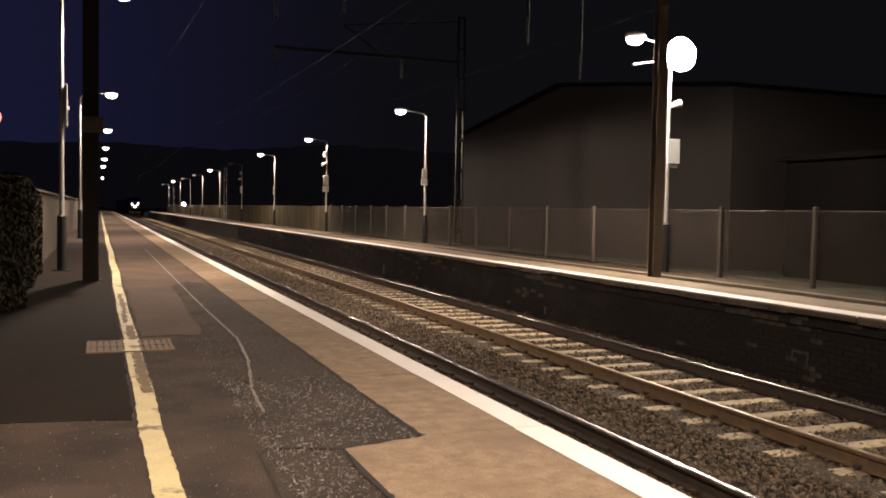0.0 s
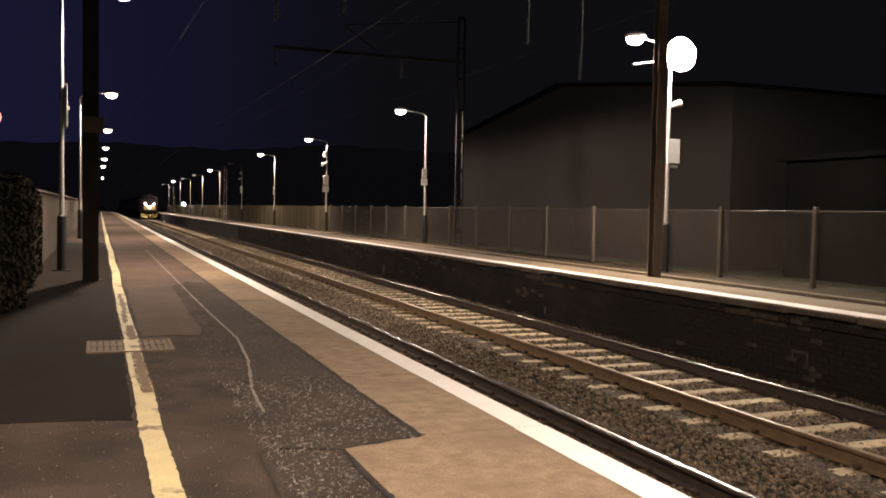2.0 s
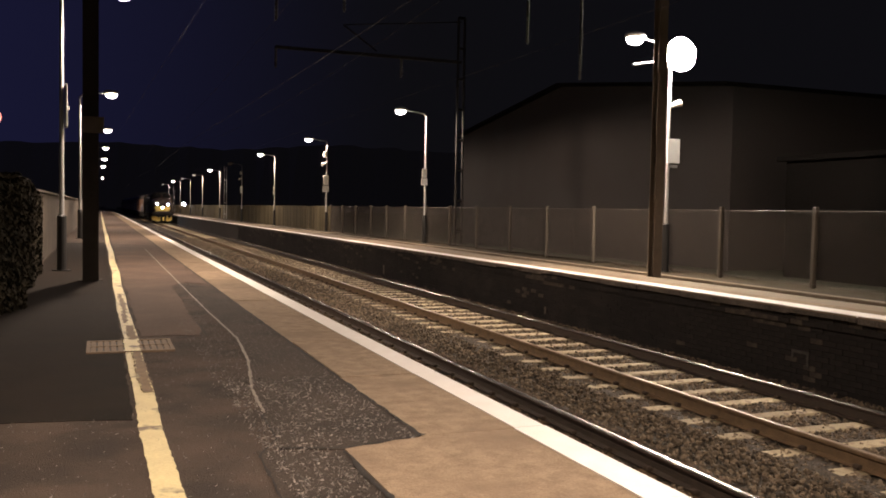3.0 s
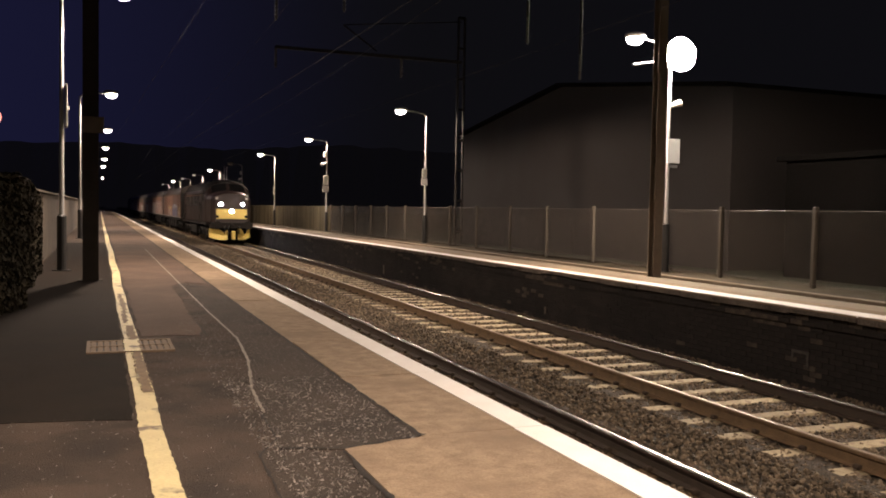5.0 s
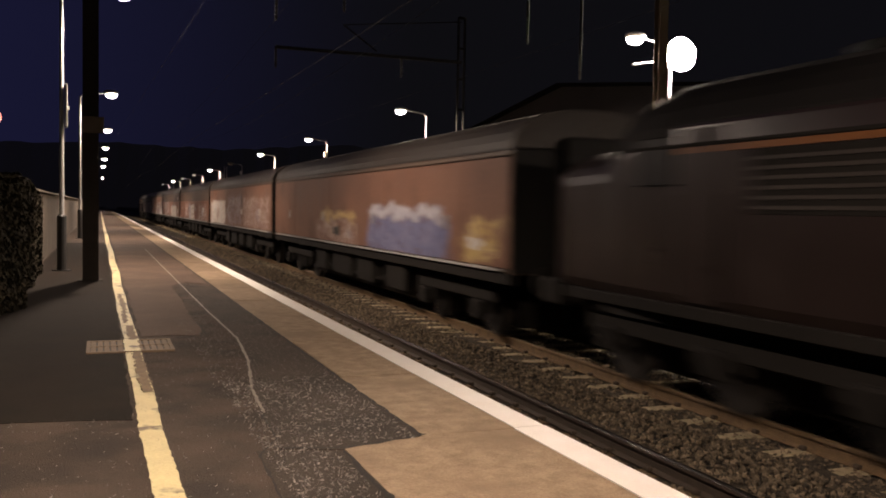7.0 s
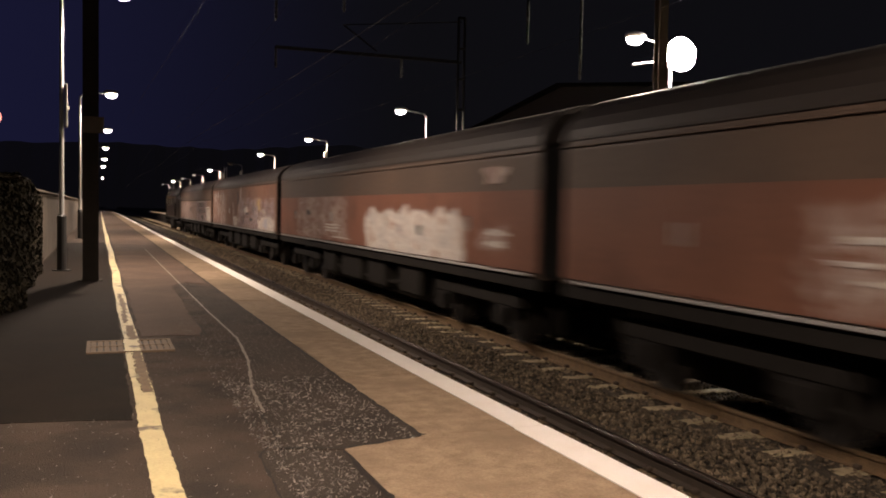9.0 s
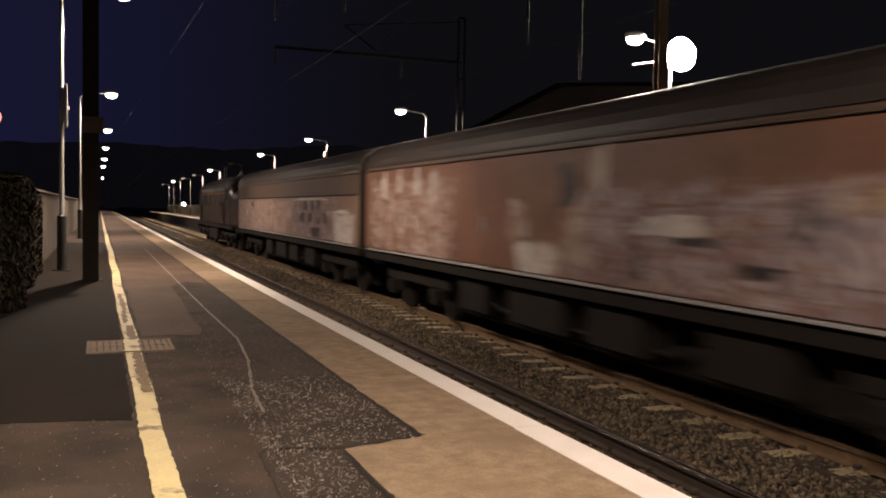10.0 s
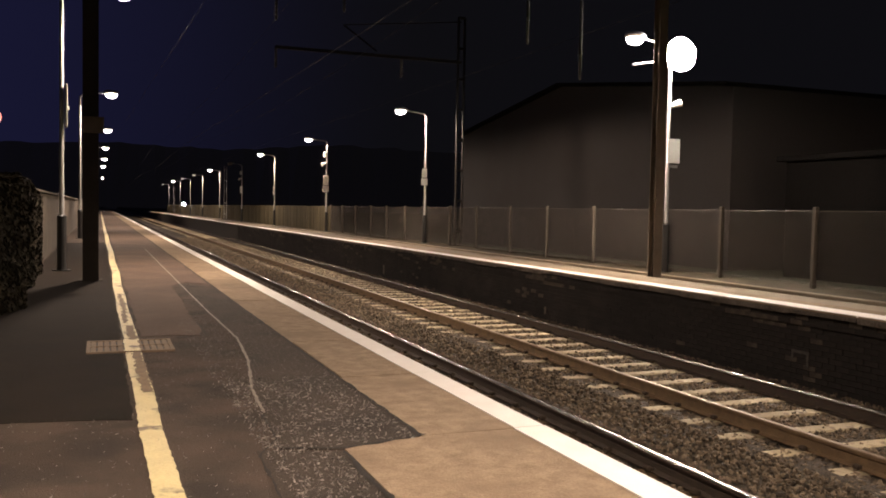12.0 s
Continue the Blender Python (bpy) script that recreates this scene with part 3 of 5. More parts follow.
# ---- near platform: coping, markings, wear ----
def strip(name, pts, width, z, mat, parent, rnd, rag=0.0, step=0.12, label=""):
    """A flat ribbon along a line of points, with ragged edges."""
    dense = []
    for (xa, ya), (xb, yb) in zip(pts, pts[1:]):
        n = max(1, int(math.hypot(xb - xa, yb - ya) / step))
        dense += [(xa + (xb - xa) * i / n, ya + (yb - ya) * i / n) for i in range(n)]
    dense.append(pts[-1])
    bm = bm_new()
    last = None
    for i, (x, y) in enumerate(dense):
        a, b = dense[max(0, i - 1)], dense[min(len(dense) - 1, i + 1)]
        d = Vector((b[0] - a[0], b[1] - a[1], 0)).normalized()
        s = Vector((d.y, -d.x, 0)) * width / 2
        l, r = (bm.verts.new((x + k * s.x + rnd.uniform(-rag, rag), y + k * s.y, z)) for k in (-1, 1))
        if last:
            bm.faces.new((last[0], last[1], r, l))
        last = (l, r)
    return part(name, bm, mat, parent, label)


def plate(name, outline, z0, z1, mat, parent, label="", rag=0.0):
    bm = bm_new()
    if rag:
        rnd = random.Random(len(outline) * 7 + 1)
        ragged = []
        for (xa, ya), (xb, yb) in zip(outline, outline[1:] + outline[:1]):
            n = max(1, int(min(60, math.hypot(xb - xa, yb - ya) / 0.09)))
            ragged += [(xa + (xb - xa) * i / n + rnd.uniform(-rag, rag), ya + (yb - ya) * i / n + rnd.uniform(-rag, rag)) for i in range(n)]
        outline = ragged
    loft(bm, [[(x, y, z) for x, y in outline] for z in (z0, z1)])
    return part(name, bm, mat, parent, label)


def coping_near():
    rnd = random.Random(8)
    y = 4.44
    first = True
    joints = [y]
    while y < END_Y:
        step = 1.74 if first else rnd.choice((1.75, 1.85, 1.95))
        first = False
        y += step
        joints.append(y)
    for a, b in zip(joints, joints[1:]):
        bm = bm_new()
        t = rnd.uniform(-0.012, 0.012)
        box(bm, -0.74 + t, 0.0, a + 0.010, b - 0.008, -0.10, 0.002 + rnd.uniform(0, 0.003), 0.004)
        s = part("coping_slab", bm, M_SLAB, WALL_NEAR)
        bm = bm_new()
        box(bm, -0.185 + rnd.uniform(-0.004, 0.004), 0.003, a + 0.004, b - 0.004, -0.06, 0.009)
        part("edge_line", bm, M_WHITE, s, "white painted platform edge")
    for a, b, x0 in ((2.45, 4.43, -1.20), (0.5, 2.44, -1.22), (-1.5, 0.49, -1.2), (-3.5, -1.51, -1.2)):
        outline = [(x0 - 0.01, b - 0.12), (-0.72, b + 0.01), (0, b), (0, a), (x0, a)]
        outline = outline[:1] + [(x0 + (0.48) * k / 5, b - 0.12 + 0.13 * k / 5 + (0.012 if k % 2 else -0.008)) for k in range(1, 5)] + outline[1:]
        s = plate("coping_slab", outline[::-1], -0.09, 0.006, M_SLAB, WALL_NEAR)
        bm = bm_new()
        box(bm, -0.195, 0.003, a + 0.004, b - 0.004, -0.06, 0.012)
        part("edge_line", bm, M_WHITE, s, "white painted platform edge")


coping_near()


def markings():
    rnd = random.Random(21)
    strip("yellow_line", [(-2.105, -4), (-2.10, 3.8), (-2.115, 5), (-2.105, 6), (-2.115, 7.3), (-2.105, 8.5), (-2.125, 11), (-2.115, 12.5), (-2.13, 14), (-2.10, 17), (-2.125, 20), (-2.10, 24), (-2.14, 30), (-2.12, 36), (-2.15, 43), (-2.14, END_Y - 2)],
          0.125, 0.006, M_YELLOW, DECK_NEAR, rnd, 0.005, 0.045, "worn yellow safety line")
    strip("worn_line_stretch", [(-2.085, 6.0), (-2.09, 7.2), (-2.085, 8.0), (-2.095, 9.4)], 0.075, 0.0105, M_WORN, DECK_NEAR, rnd, 0.016, 0.05, "line paint worn to dirty tan")
    strip("worn_line_stretch", [(-2.13, 9.6), (-2.11, 11), (-2.13, 12.8)], 0.05, 0.0105, M_WORN, DECK_NEAR, rnd, 0.016, 0.06, "line paint worn to dirty tan")
    # a darker area left of the line, then re-laid asphalt in different tones
    plate("asphalt_patch", [(-3.45, 5.42), (-2.9, 5.40), (-2.45, 5.33), (-2.20, 5.28), (-2.19, 9.0), (-2.2, 30), (-3.45, 30)], -0.02, 0.0035, M_PATCH, DECK_NEAR, "darker asphalt left of the yellow line", 0.012)
    plate("asphalt_patch", [(-1.19, 4.30), (-0.745, 4.44), (-0.75, 8.5), (-0.76, 13.5), (-1.18, 13.6), (-1.19, 8.3), (-1.29, 7.05), (-1.43, 5.95), (-1.47, 5.2), (-1.52, 4.42)], -0.02, 0.0035, M_PATCH_CHIP, DECK_NEAR, "darker asphalt patch with pale chippings")
    plate("asphalt_patch", [(-1.64, 4.42), (-1.2, 4.28), (-1.21, 2.0), (-1.69, 2.0)], -0.02, 0.0030, M_PATCH_CHIP, DECK_NEAR, "darker asphalt patch with pale chippings")
    plate("asphalt_patch", [(-2.02, 8.6), (-1.75, 8.65), (-1.5, 8.55), (-1.42, 9.0), (-1.44, 10.2), (-1.38, 12), (-1.36, 14), (-1.1, 14.6), (-0.78, 14.2), (-0.77, 60), (-0.77, 120), (-2.02, 120), (-2.0, 28)], -0.02, 0.0028, M_PATCH_WARM, DECK_NEAR, "smoother brownish asphalt strip", 0.02)
    strip("sealed_crack", [(-1.2, 26), (-1.20, 13.65), (-1.20, 10.64), (-1.18, 8.29), (-1.27, 7.05), (-1.42, 5.94), (-1.46, 5.26)], 0.022, 0.0060, M_SEAL, DECK_NEAR, rnd, 0.006, 0.06, "pale sealed crack")
    strip("open_joint", [(-1.48, 5.2), (-1.50, 4.6), (-1.60, 4.42), (-1.64, 4.30), (-1.65, 3.93), (-1.67, 3.4), (-1.70, 2.4)], 0.010, 0.0060, M_DIRT, DECK_NEAR, rnd, 0.007, 0.05, "dark open asphalt joint")
    strip("open_joint", [(-1.52, 4.42), (-1.34, 4.36), (-1.19, 4.33), (-0.95, 4.39), (-0.72, 4.46)], 0.016, 0.0092, M_DIRT, DECK_NEAR, rnd, 0.007, 0.04, "dark open asphalt joint")
    strip("open_joint", [(-1.215, 4.30), (-1.235, 3.93), (-1.22, 3.53), (-1.22, 2.4)], 0.018, 0.0092, M_DIRT, DECK_NEAR, rnd, 0.012, 0.05, "dark open asphalt joint")
    strip("open_joint", [(-0.745, 4.46), (-0.755, 6), (-0.76, 9), (-0.75, 16), (-0.75, 40)], 0.016, 0.0075, M_DIRT, DECK_NEAR, rnd, 0.010, 0.06, "dark ragged asphalt edge")
    strip("open_joint", [(-2.02, 8.62), (-1.75, 8.66), (-1.43, 8.58), (-1.42, 9.6)], 0.012, 0.0060, M_DIRT, DECK_NEAR, rnd, 0.005, 0.05, "dark asphalt joint")


M_WORN = material("dirty_worn_line", (0.30, 0.215, 0.125), (0.16, 0.115, 0.075), rough=0.85, scale=9, fine=70, bump=0.5)
M_PATCH_CHIP = material("chipped_asphalt", (0.080, 0.062, 0.050), (0.034, 0.027, 0.022), rough=0.92, spec=0.2, scale=1.5, fine=120, bump=0.6, depth=0.014, spot=(0.16, 0.135, 0.115), spot_scale=75, spot_edge=(0.66, 0.70))
M_PATCH_WARM = material("brownish_asphalt", (0.145, 0.099, 0.074), (0.078, 0.054, 0.041), rough=0.92, spec=0.2, scale=1.1, fine=120, bump=0.4, depth=0.01)
plate("end_line", [(-2.3, END_Y - 2.5), (-0.2, END_Y - 2.5), (-0.2, END_Y - 0.5), (-2.3, END_Y - 0.5)], 0.0, 0.006, M_WHITE, DECK_NEAR, "white line across the platform end")
markings()


def grating():
    top = tagged(empty("drain_grating", pose(-2.13, 8.04, 0.004)), "rusty slotted drain cover set across the yellow line", "drain cover")
    bm = bm_new()
    for x0, x1, y0, y1 in ((-0.35, 0.35, -0.33, -0.29), (-0.35, 0.35, 0.29, 0.33), (-0.35, -0.32, -0.29, 0.29), (0.32, 0.35, -0.29, 0.29), (-0.32, 0.32, -0.015, 0.015)):
        box(bm, x0, x1, y0, y1, -0.01, 0.012)
    part("frame", bm, M_IRON, top)
    for i in range(12):
        x = -0.295 + i * 0.0535
        bm = bm_new()
        box(bm, x - 0.020, x + 0.020, -0.29, 0.29, -0.01, 0.009, 0.003)
        part("bar", bm, M_IRON, top)
    bm = bm_new()
    box(bm, -0.33, 0.33, -0.30, 0.30, -0.012, 0.0015)
    part("pit", bm, M_RUST_DARK, top)
    rnd = random.Random(2)
    strip("paint", [(0.01, -0.335), (0.015, 0.335)], 0.125, 0.0135, M_YELLOW, top, rnd, 0.01, 0.05, "worn yellow paint over the bars")


grating()


def lumps(name, places, mat, parent, label="", shape=(1, 1, 1)):
    """Many small stones as one mesh: each a squashed, twisted octahedron."""
    n = len(places)
    rs = np.random.RandomState(7)
    base = np.array([(1, 0, 0), (-1, 0, 0), (0, 1, 0), (0, -1, 0), (0, 0, 1), (0, 0, -1)], float)
    tri = np.array([(0, 2, 4), (2, 1, 4), (1, 3, 4), (3, 0, 4), (2, 0, 5), (1, 2, 5), (3, 1, 5), (0, 3, 5)])
    pl = np.array(places)
    v = np.repeat(base[None], n, 0) * rs.uniform(0.65, 1.2, (n, 6, 1)) * np.array(shape)
    ax = rs.normal(size=(n, 4))
    ax /= np.linalg.norm(ax, axis=1, keepdims=True)
    w, x, y, z = ax.T
    R = np.stack([1 - 2 * (y * y + z * z), 2 * (x * y - z * w), 2 * (x * z + y * w), 2 * (x * y + z * w), 1 - 2 * (x * x + z * z), 2 * (y * z - x * w), 2 * (x * z - y * w), 2 * (y * z + x * w), 1 - 2 * (x * x + y * y)], -1).reshape(n, 3, 3)
    v = np.einsum("nij,nkj->nki", R, v) * pl[:, None, 3:4] + pl[:, None, :3]
    f = (tri[None] + 6 * np.arange(n)[:, None, None]).reshape(-1, 3)
    me = bpy.data.meshes.new(name)
    me.from_pydata(v.reshape(-1, 3).tolist(), [], f.tolist())
    me.materials.append(mat)
    ob = new(name, me)
    ob.parent = parent
    return tagged(ob, label, kind="stuff")


def island_tone(mat, low, high):
    """Vary the base colour stone by stone."""
    n, l = mat.node_tree.nodes, mat.node_tree.links
    b = n["Principled BSDF"]
    src = b.inputs["Base Color"].links[0].from_socket
    g = n.new("ShaderNodeNewGeometry")
    r = n.new("ShaderNodeMapRange")
    r.inputs[3].default_value, r.inputs[4].default_value = low, high
    h = n.new("ShaderNodeHueSaturation")
    l.new(g.outputs["Random Per Island"], r.inputs[0])
    l.new(r.outputs[0], h.inputs["Value"])
    l.new(src, h.inputs["Color"])
    l.new(h.outputs[0], b.inputs["Base Color"])


island_tone(M_STONE, 0.25, 1.35)
M_CHIP = material("pale_chippings", (0.42, 0.37, 0.32), (0.17, 0.15, 0.13), rough=0.5, scale=30, fine=90, bump=0)
island_tone(M_CHIP, 0.25, 1.2)


def stones():
    rnd = random.Random(17)
    lines = [NEAR_C - 0.7525, NEAR_C + 0.7525, FAR_C - 0.7525, FAR_C + 0.7525]
    places = []
    for i in range(105000):
        y = 2.5 + 62 * rnd.random() ** 1.9
        x = rnd.uniform(-0.05, 6.55)
        if min(abs(x - q) for q in lines) < 0.10:
            continue
        s = rnd.uniform(0.013, 0.034) * (1 + 0.014 * y)
        k = ((y - 10.041) / 0.672) % 1
        on_sleeper = 3.63 < x < 6.17 and (k < 0.18 or k > 0.82)
        if on_sleeper and (4.1 < x < 5.7 or rnd.random() < 0.55):
            if rnd.random() < 0.84:
                continue
        z = -1.092 + rnd.uniform(-0.012, 0.022) + (0.02 if 2.5 < x < 3.6 else 0)
        places.append((x, y, z, s))
    lumps("ballast_stones", places, M_STONE, TRACK_BED, "loose brown ballast stones")
    places = []
    for i in range(9000):
        y = 2.6 + 7.5 * rnd.random() ** 1.7
        x = rnd.choice((rnd.uniform(-1.62, -0.78), rnd.uniform(-1.62, -0.78), rnd.uniform(-1.62, -0.78), rnd.uniform(-3.3, -1.3)))
        if (y < 4.4 and x > -1.25) or (x < -2.2 and y > 5.4):
            continue
        places.append((x, y, 0.003, rnd.uniform(0.002, 0.0065) * (1.7 if x > -1.6 and y < 6.3 else 0.8)))
    lumps("asphalt_chippings", places, M_CHIP, DECK_NEAR, "pale stone chippings in the asphalt", (2.4, 0.55, 0.5))


stones()


def sleepers():
    bm = bm_new()
    box(bm, -1.26, 1.26, -0.115, 0.115, -0.13, 0.0, 0.02)
    first = part("sleeper", bm, M_SLEEPER, TRACK_BED)
    first.location = (FAR_C, 10.041, RAIL_Z - 0.162)
    rnd = random.Random(4)
    for i in range(-15, 230):
        if i:
            o = new("sleeper", first.data)
            o.parent = TRACK_BED
            o.location = (FAR_C + rnd.uniform(-0.02, 0.02), 10.041 + 0.672 * i + rnd.uniform(-0.015, 0.015), RAIL_Z - 0.162)
            o.rotation_euler = (rnd.uniform(-0.01, 0.01), 0, rnd.uniform(-0.012, 0.012))
    bm = bm_new()
    box(bm, -1.28, 1.28, -0.125, 0.125, -0.13, 0.0, 0.015)
    first = part("sleeper", bm, M_RUST, TRACK_BED, "dark timber sleeper")
    first.location = (NEAR_C, 3.2, RAIL_Z - 0.172)
    for i in range(1, 90):
        o = new("sleeper", first.data)
        o.parent = TRACK_BED
        o["label"] = "dark timber sleeper"
        o.location = (NEAR_C, 3.2 + 0.672 * i, RAIL_Z - 0.172)
    # fastenings along each rail foot
    bm = bm_new()
    box(bm, -0.095, -0.035, -0.04, 0.04, -0.16, -0.115, 0.012)
    box(bm, 0.035, 0.095, -0.04, 0.04, -0.16, -0.115, 0.012)
    clip = part("rail_clip", bm, M_CLIP, RAILS[1])
    clip.location = (0, 3.2, 0)
    for r, y0 in ((1, 3.2), (2, 10.041 - 0.672 * 10), (3, 10.041 - 0.672 * 10)):
        for i in range(90):
            if r == 1 and i == 0:
                continue
            o = new("rail_clip", clip.data)
            o.parent = RAILS[r]
            o.location = (0, y0 + 0.672 * i, 0)


sleepers()


def brick_mesh(name, mat):
    bm = bm_new()
    box(bm, 0, 0.035, -0.111, 0.111, -0.036, 0.036, 0.004)
    me = bpy.data.meshes.new(name)
    bm.to_mesh(me)
    bm.free()
    me.materials.append(mat)
    return me


def far_face():
    """Coping, edge line and brickwork of the opposite platform."""
    rnd = random.Random(31)
    y = -6.0
    while y < END_Y + 4:
        l = rnd.choice((1.15, 1.2, 1.25)) if y < 60 else 5.0
        bm = bm_new()
        out = rnd.uniform(-0.015, 0.015)
        low = -0.085 + rnd.uniform(-0.025, 0.015)
        box(bm, FAR_EDGE + out, FAR_EDGE + 0.76, y + 0.006, y + l - 0.006, low + 0.01, 0.002, 0.008)
        s = part("coping_slab", bm, M_SLAB, WALL_FAR)
        bm = bm_new()
        box(bm, FAR_EDGE + out - 0.004, FAR_EDGE + out + 0.03, y + 0.006, y + l - 0.006, low, -0.022, 0.003)
        part("coping_face", bm, M_COPING_FACE, s, "dark grey coping edge")
        bm = bm_new()
        box(bm, FAR_EDGE + out + 0.004, FAR_EDGE + 0.36, y + 0.004, y + l - 0.004, -0.02, 0.007)
        part("edge_line", bm, M_WHITE, s, "white painted platform edge")
        y += l
    # corbel course under the coping
    me, me_pale = brick_mesh("brick", M_BRICK), brick_mesh("brick", M_BRICK_STAINED)
    bx = FAR_EDGE + 0.125
    count = 0
    joined = {False: ([], []), True: ([], [])}
    for r in range(13):
        z = -0.135 - 0.0755 * r
        y = 6.6 + (0.11 if r % 2 else 0)
        proud = 0.045 if r < 2 else 0.0
        while y < 62:
            x = bx - proud + rnd.uniform(-0.004, 0.004)
            stain = rnd.random() < (0.42 if r < 3 else 0.06) * max(0.0, math.sin(y * 1.9 + r) + math.sin(y * 0.83))
            if y < 11.9 and count < 300:
                o = new("brick", me_pale if stain else me)
                o.parent = WALL_FAR
                o.location = (x, y, z)
                count += 1
            else:
                v, f = joined[stain]
                k = len(v)
                for dx in (0, 0.036):
                    for dy, dz in ((-0.111, -0.036), (0.111, -0.036), (0.111, 0.036), (-0.111, 0.036)):
                        v.append((x + dx, y + dy, z + dz))
                f += [(k, k + 1, k + 2, k + 3), (k, k + 4, k + 5, k + 1), (k + 3, k + 2, k + 6, k + 7), (k, k + 3, k + 7, k + 4), (k + 1, k + 5, k + 6, k + 2)]
            y += 0.226
    for stain, (v, f) in joined.items():
        ob = new("brickwork", mesh_from("brickwork", v, f, M_BRICK_STAINED if stain else M_BRICK_FAR))
        ob.parent = WALL_FAR
        tagged(ob, "pale-stained bricks" if stain else "sooty brick courses", kind="stuff")
    # small fittings on the face
    for y, z, w, h in ((16.75, -0.88, 0.07, 0.16), (28.3, -0.80, 0.16, 0.30)):
        bm = bm_new()
        box(bm, bx - 0.02, bx, y - w / 2, y + w / 2, z - h / 2, z + h / 2, 0.006)
        part("marker_plate", bm, M_CONC, WALL_FAR, "small pale marker plate")
    bm = bm_new()
    box(bm, bx - 0.012, bx - 0.001, 9.20, 9.24, -0.82, -0.60)
    box(bm, bx - 0.012, bx - 0.001, 9.24, 9.52, -0.64, -0.60)
    box(bm, bx - 0.012, bx - 0.001, 9.48, 9.52, -0.72, -0.64)
    part("painted_mark", bm, M_BRICK_PALE, WALL_FAR, "faded painted mark on the bricks")


M_BRICK_FAR = material("sooty_brickwork", (0.032, 0.027, 0.024), (0.014, 0.0125, 0.0115), rough=0.95, scale=1.2, fine=60, bump=0.4, spec=0.2, spot=(0.015, 0.013, 0.012), spot_scale=0.9, spot_edge=(0.42, 0.62))
island_tone(M_BRICK_FAR, 0.88, 1.12)
M_BRICK_PALE = material("faded_paint_on_brick", (0.085, 0.075, 0.064), (0.030, 0.027, 0.024), rough=0.9, scale=14, fine=50)
M_BRICK_STAINED = material("stained_brick", (0.095, 0.078, 0.062), (0.030, 0.026, 0.022), rough=0.95, scale=4, fine=50, bump=0.5, spec=0.15)
M_COPING_FACE = material("dark_coping_edge", (0.17, 0.145, 0.12), (0.045, 0.038, 0.032), rough=0.95, scale=2.5, fine=40, bump=0.5, spec=0.15)
far_face()


# ---- the train ----
SPEED, START = 29.677, 200.40
M_LOCO = material("dark_loco_paint", (0.030, 0.019, 0.016), (0.017, 0.011, 0.010), rough=0.33, scale=1.5, fine=20, bump=0.03, spec=0.5)
M_ROOF = material("sooty_train_roof", (0.052, 0.041, 0.033), (0.028, 0.022, 0.018), rough=0.6, scale=1.2, fine=20, bump=0.08)
M_LOCO_ROOF = material("sooty_black_loco_roof", (0.014, 0.012, 0.011), (0.008, 0.007, 0.0065), rough=0.75, scale=1.2, fine=20, bump=0.08, spec=0.25)
M_WARN = material("yellow_warning_panel", (0.82, 0.64, 0.19), (0.68, 0.52, 0.15), rough=0.45, scale=3, fine=30, bump=0.03, spot=(0.25, 0.17, 0.05), spot_scale=3, spot_edge=(0.62, 0.8))
M_UNDER = material("oily_underframe", (0.021, 0.018, 0.0155), (0.011, 0.0095, 0.008), spec=0.2, rough=0.85, scale=4, fine=40, bump=0.2)
M_WHEEL = material("dull_wheel_steel", (0.028, 0.023, 0.019), rough=0.8, metal=0.2, scale=5, fine=40)
M_GLASS = material("dark_cab_glass", (0.006, 0.006, 0.007), spec=0.25, rough=0.40, scale=2, fine=9, bump=0)
M_HEADLIGHT = glowing("train_headlight", (0.86, 0.90, 1.0), 320)
M_BAND = material("grimy_upper_van_paint", (0.135, 0.090, 0.064), (0.075, 0.050, 0.036), rough=0.6, scale=0.8, fine=14, bump=0.05, rand=0.15)
M_CANTRAIL_GLINT = material("painted_cantrail_reflection", (0.30, 0.115, 0.030), (0.12, 0.05, 0.02), rough=0.35, scale=2, fine=20, bump=0)
M_BELLOWS = material("black_gangway_rubber", (0.015, 0.014, 0.013), rough=0.9)


def hull_ring(y, w, z0, zs, zt, n=7):
    """A body cross-section: flat floor, upright sides to zs, a rounded roof to zt."""
    pts = [(-w * 0.96, y, z0), (-w, y, z0 + 0.12), (-w, y, zs)]
    for i in range(1, n + 1):
        a = math.pi / 2 * i / n
        pts.append((-w * math.cos(a) ** 0.75 if i < n else 0.0, y, zs + (zt - zs) * math.sin(a)))
    return pts + [(-x, yy, z) for x, yy, z in reversed(pts[:-1])]


def slab(bm, x0, x1, y0, y1, z0, z1, b=0.0):
    return box(bm, min(x0, x1), max(x0, x1), y0, y1, z0, z1, b)


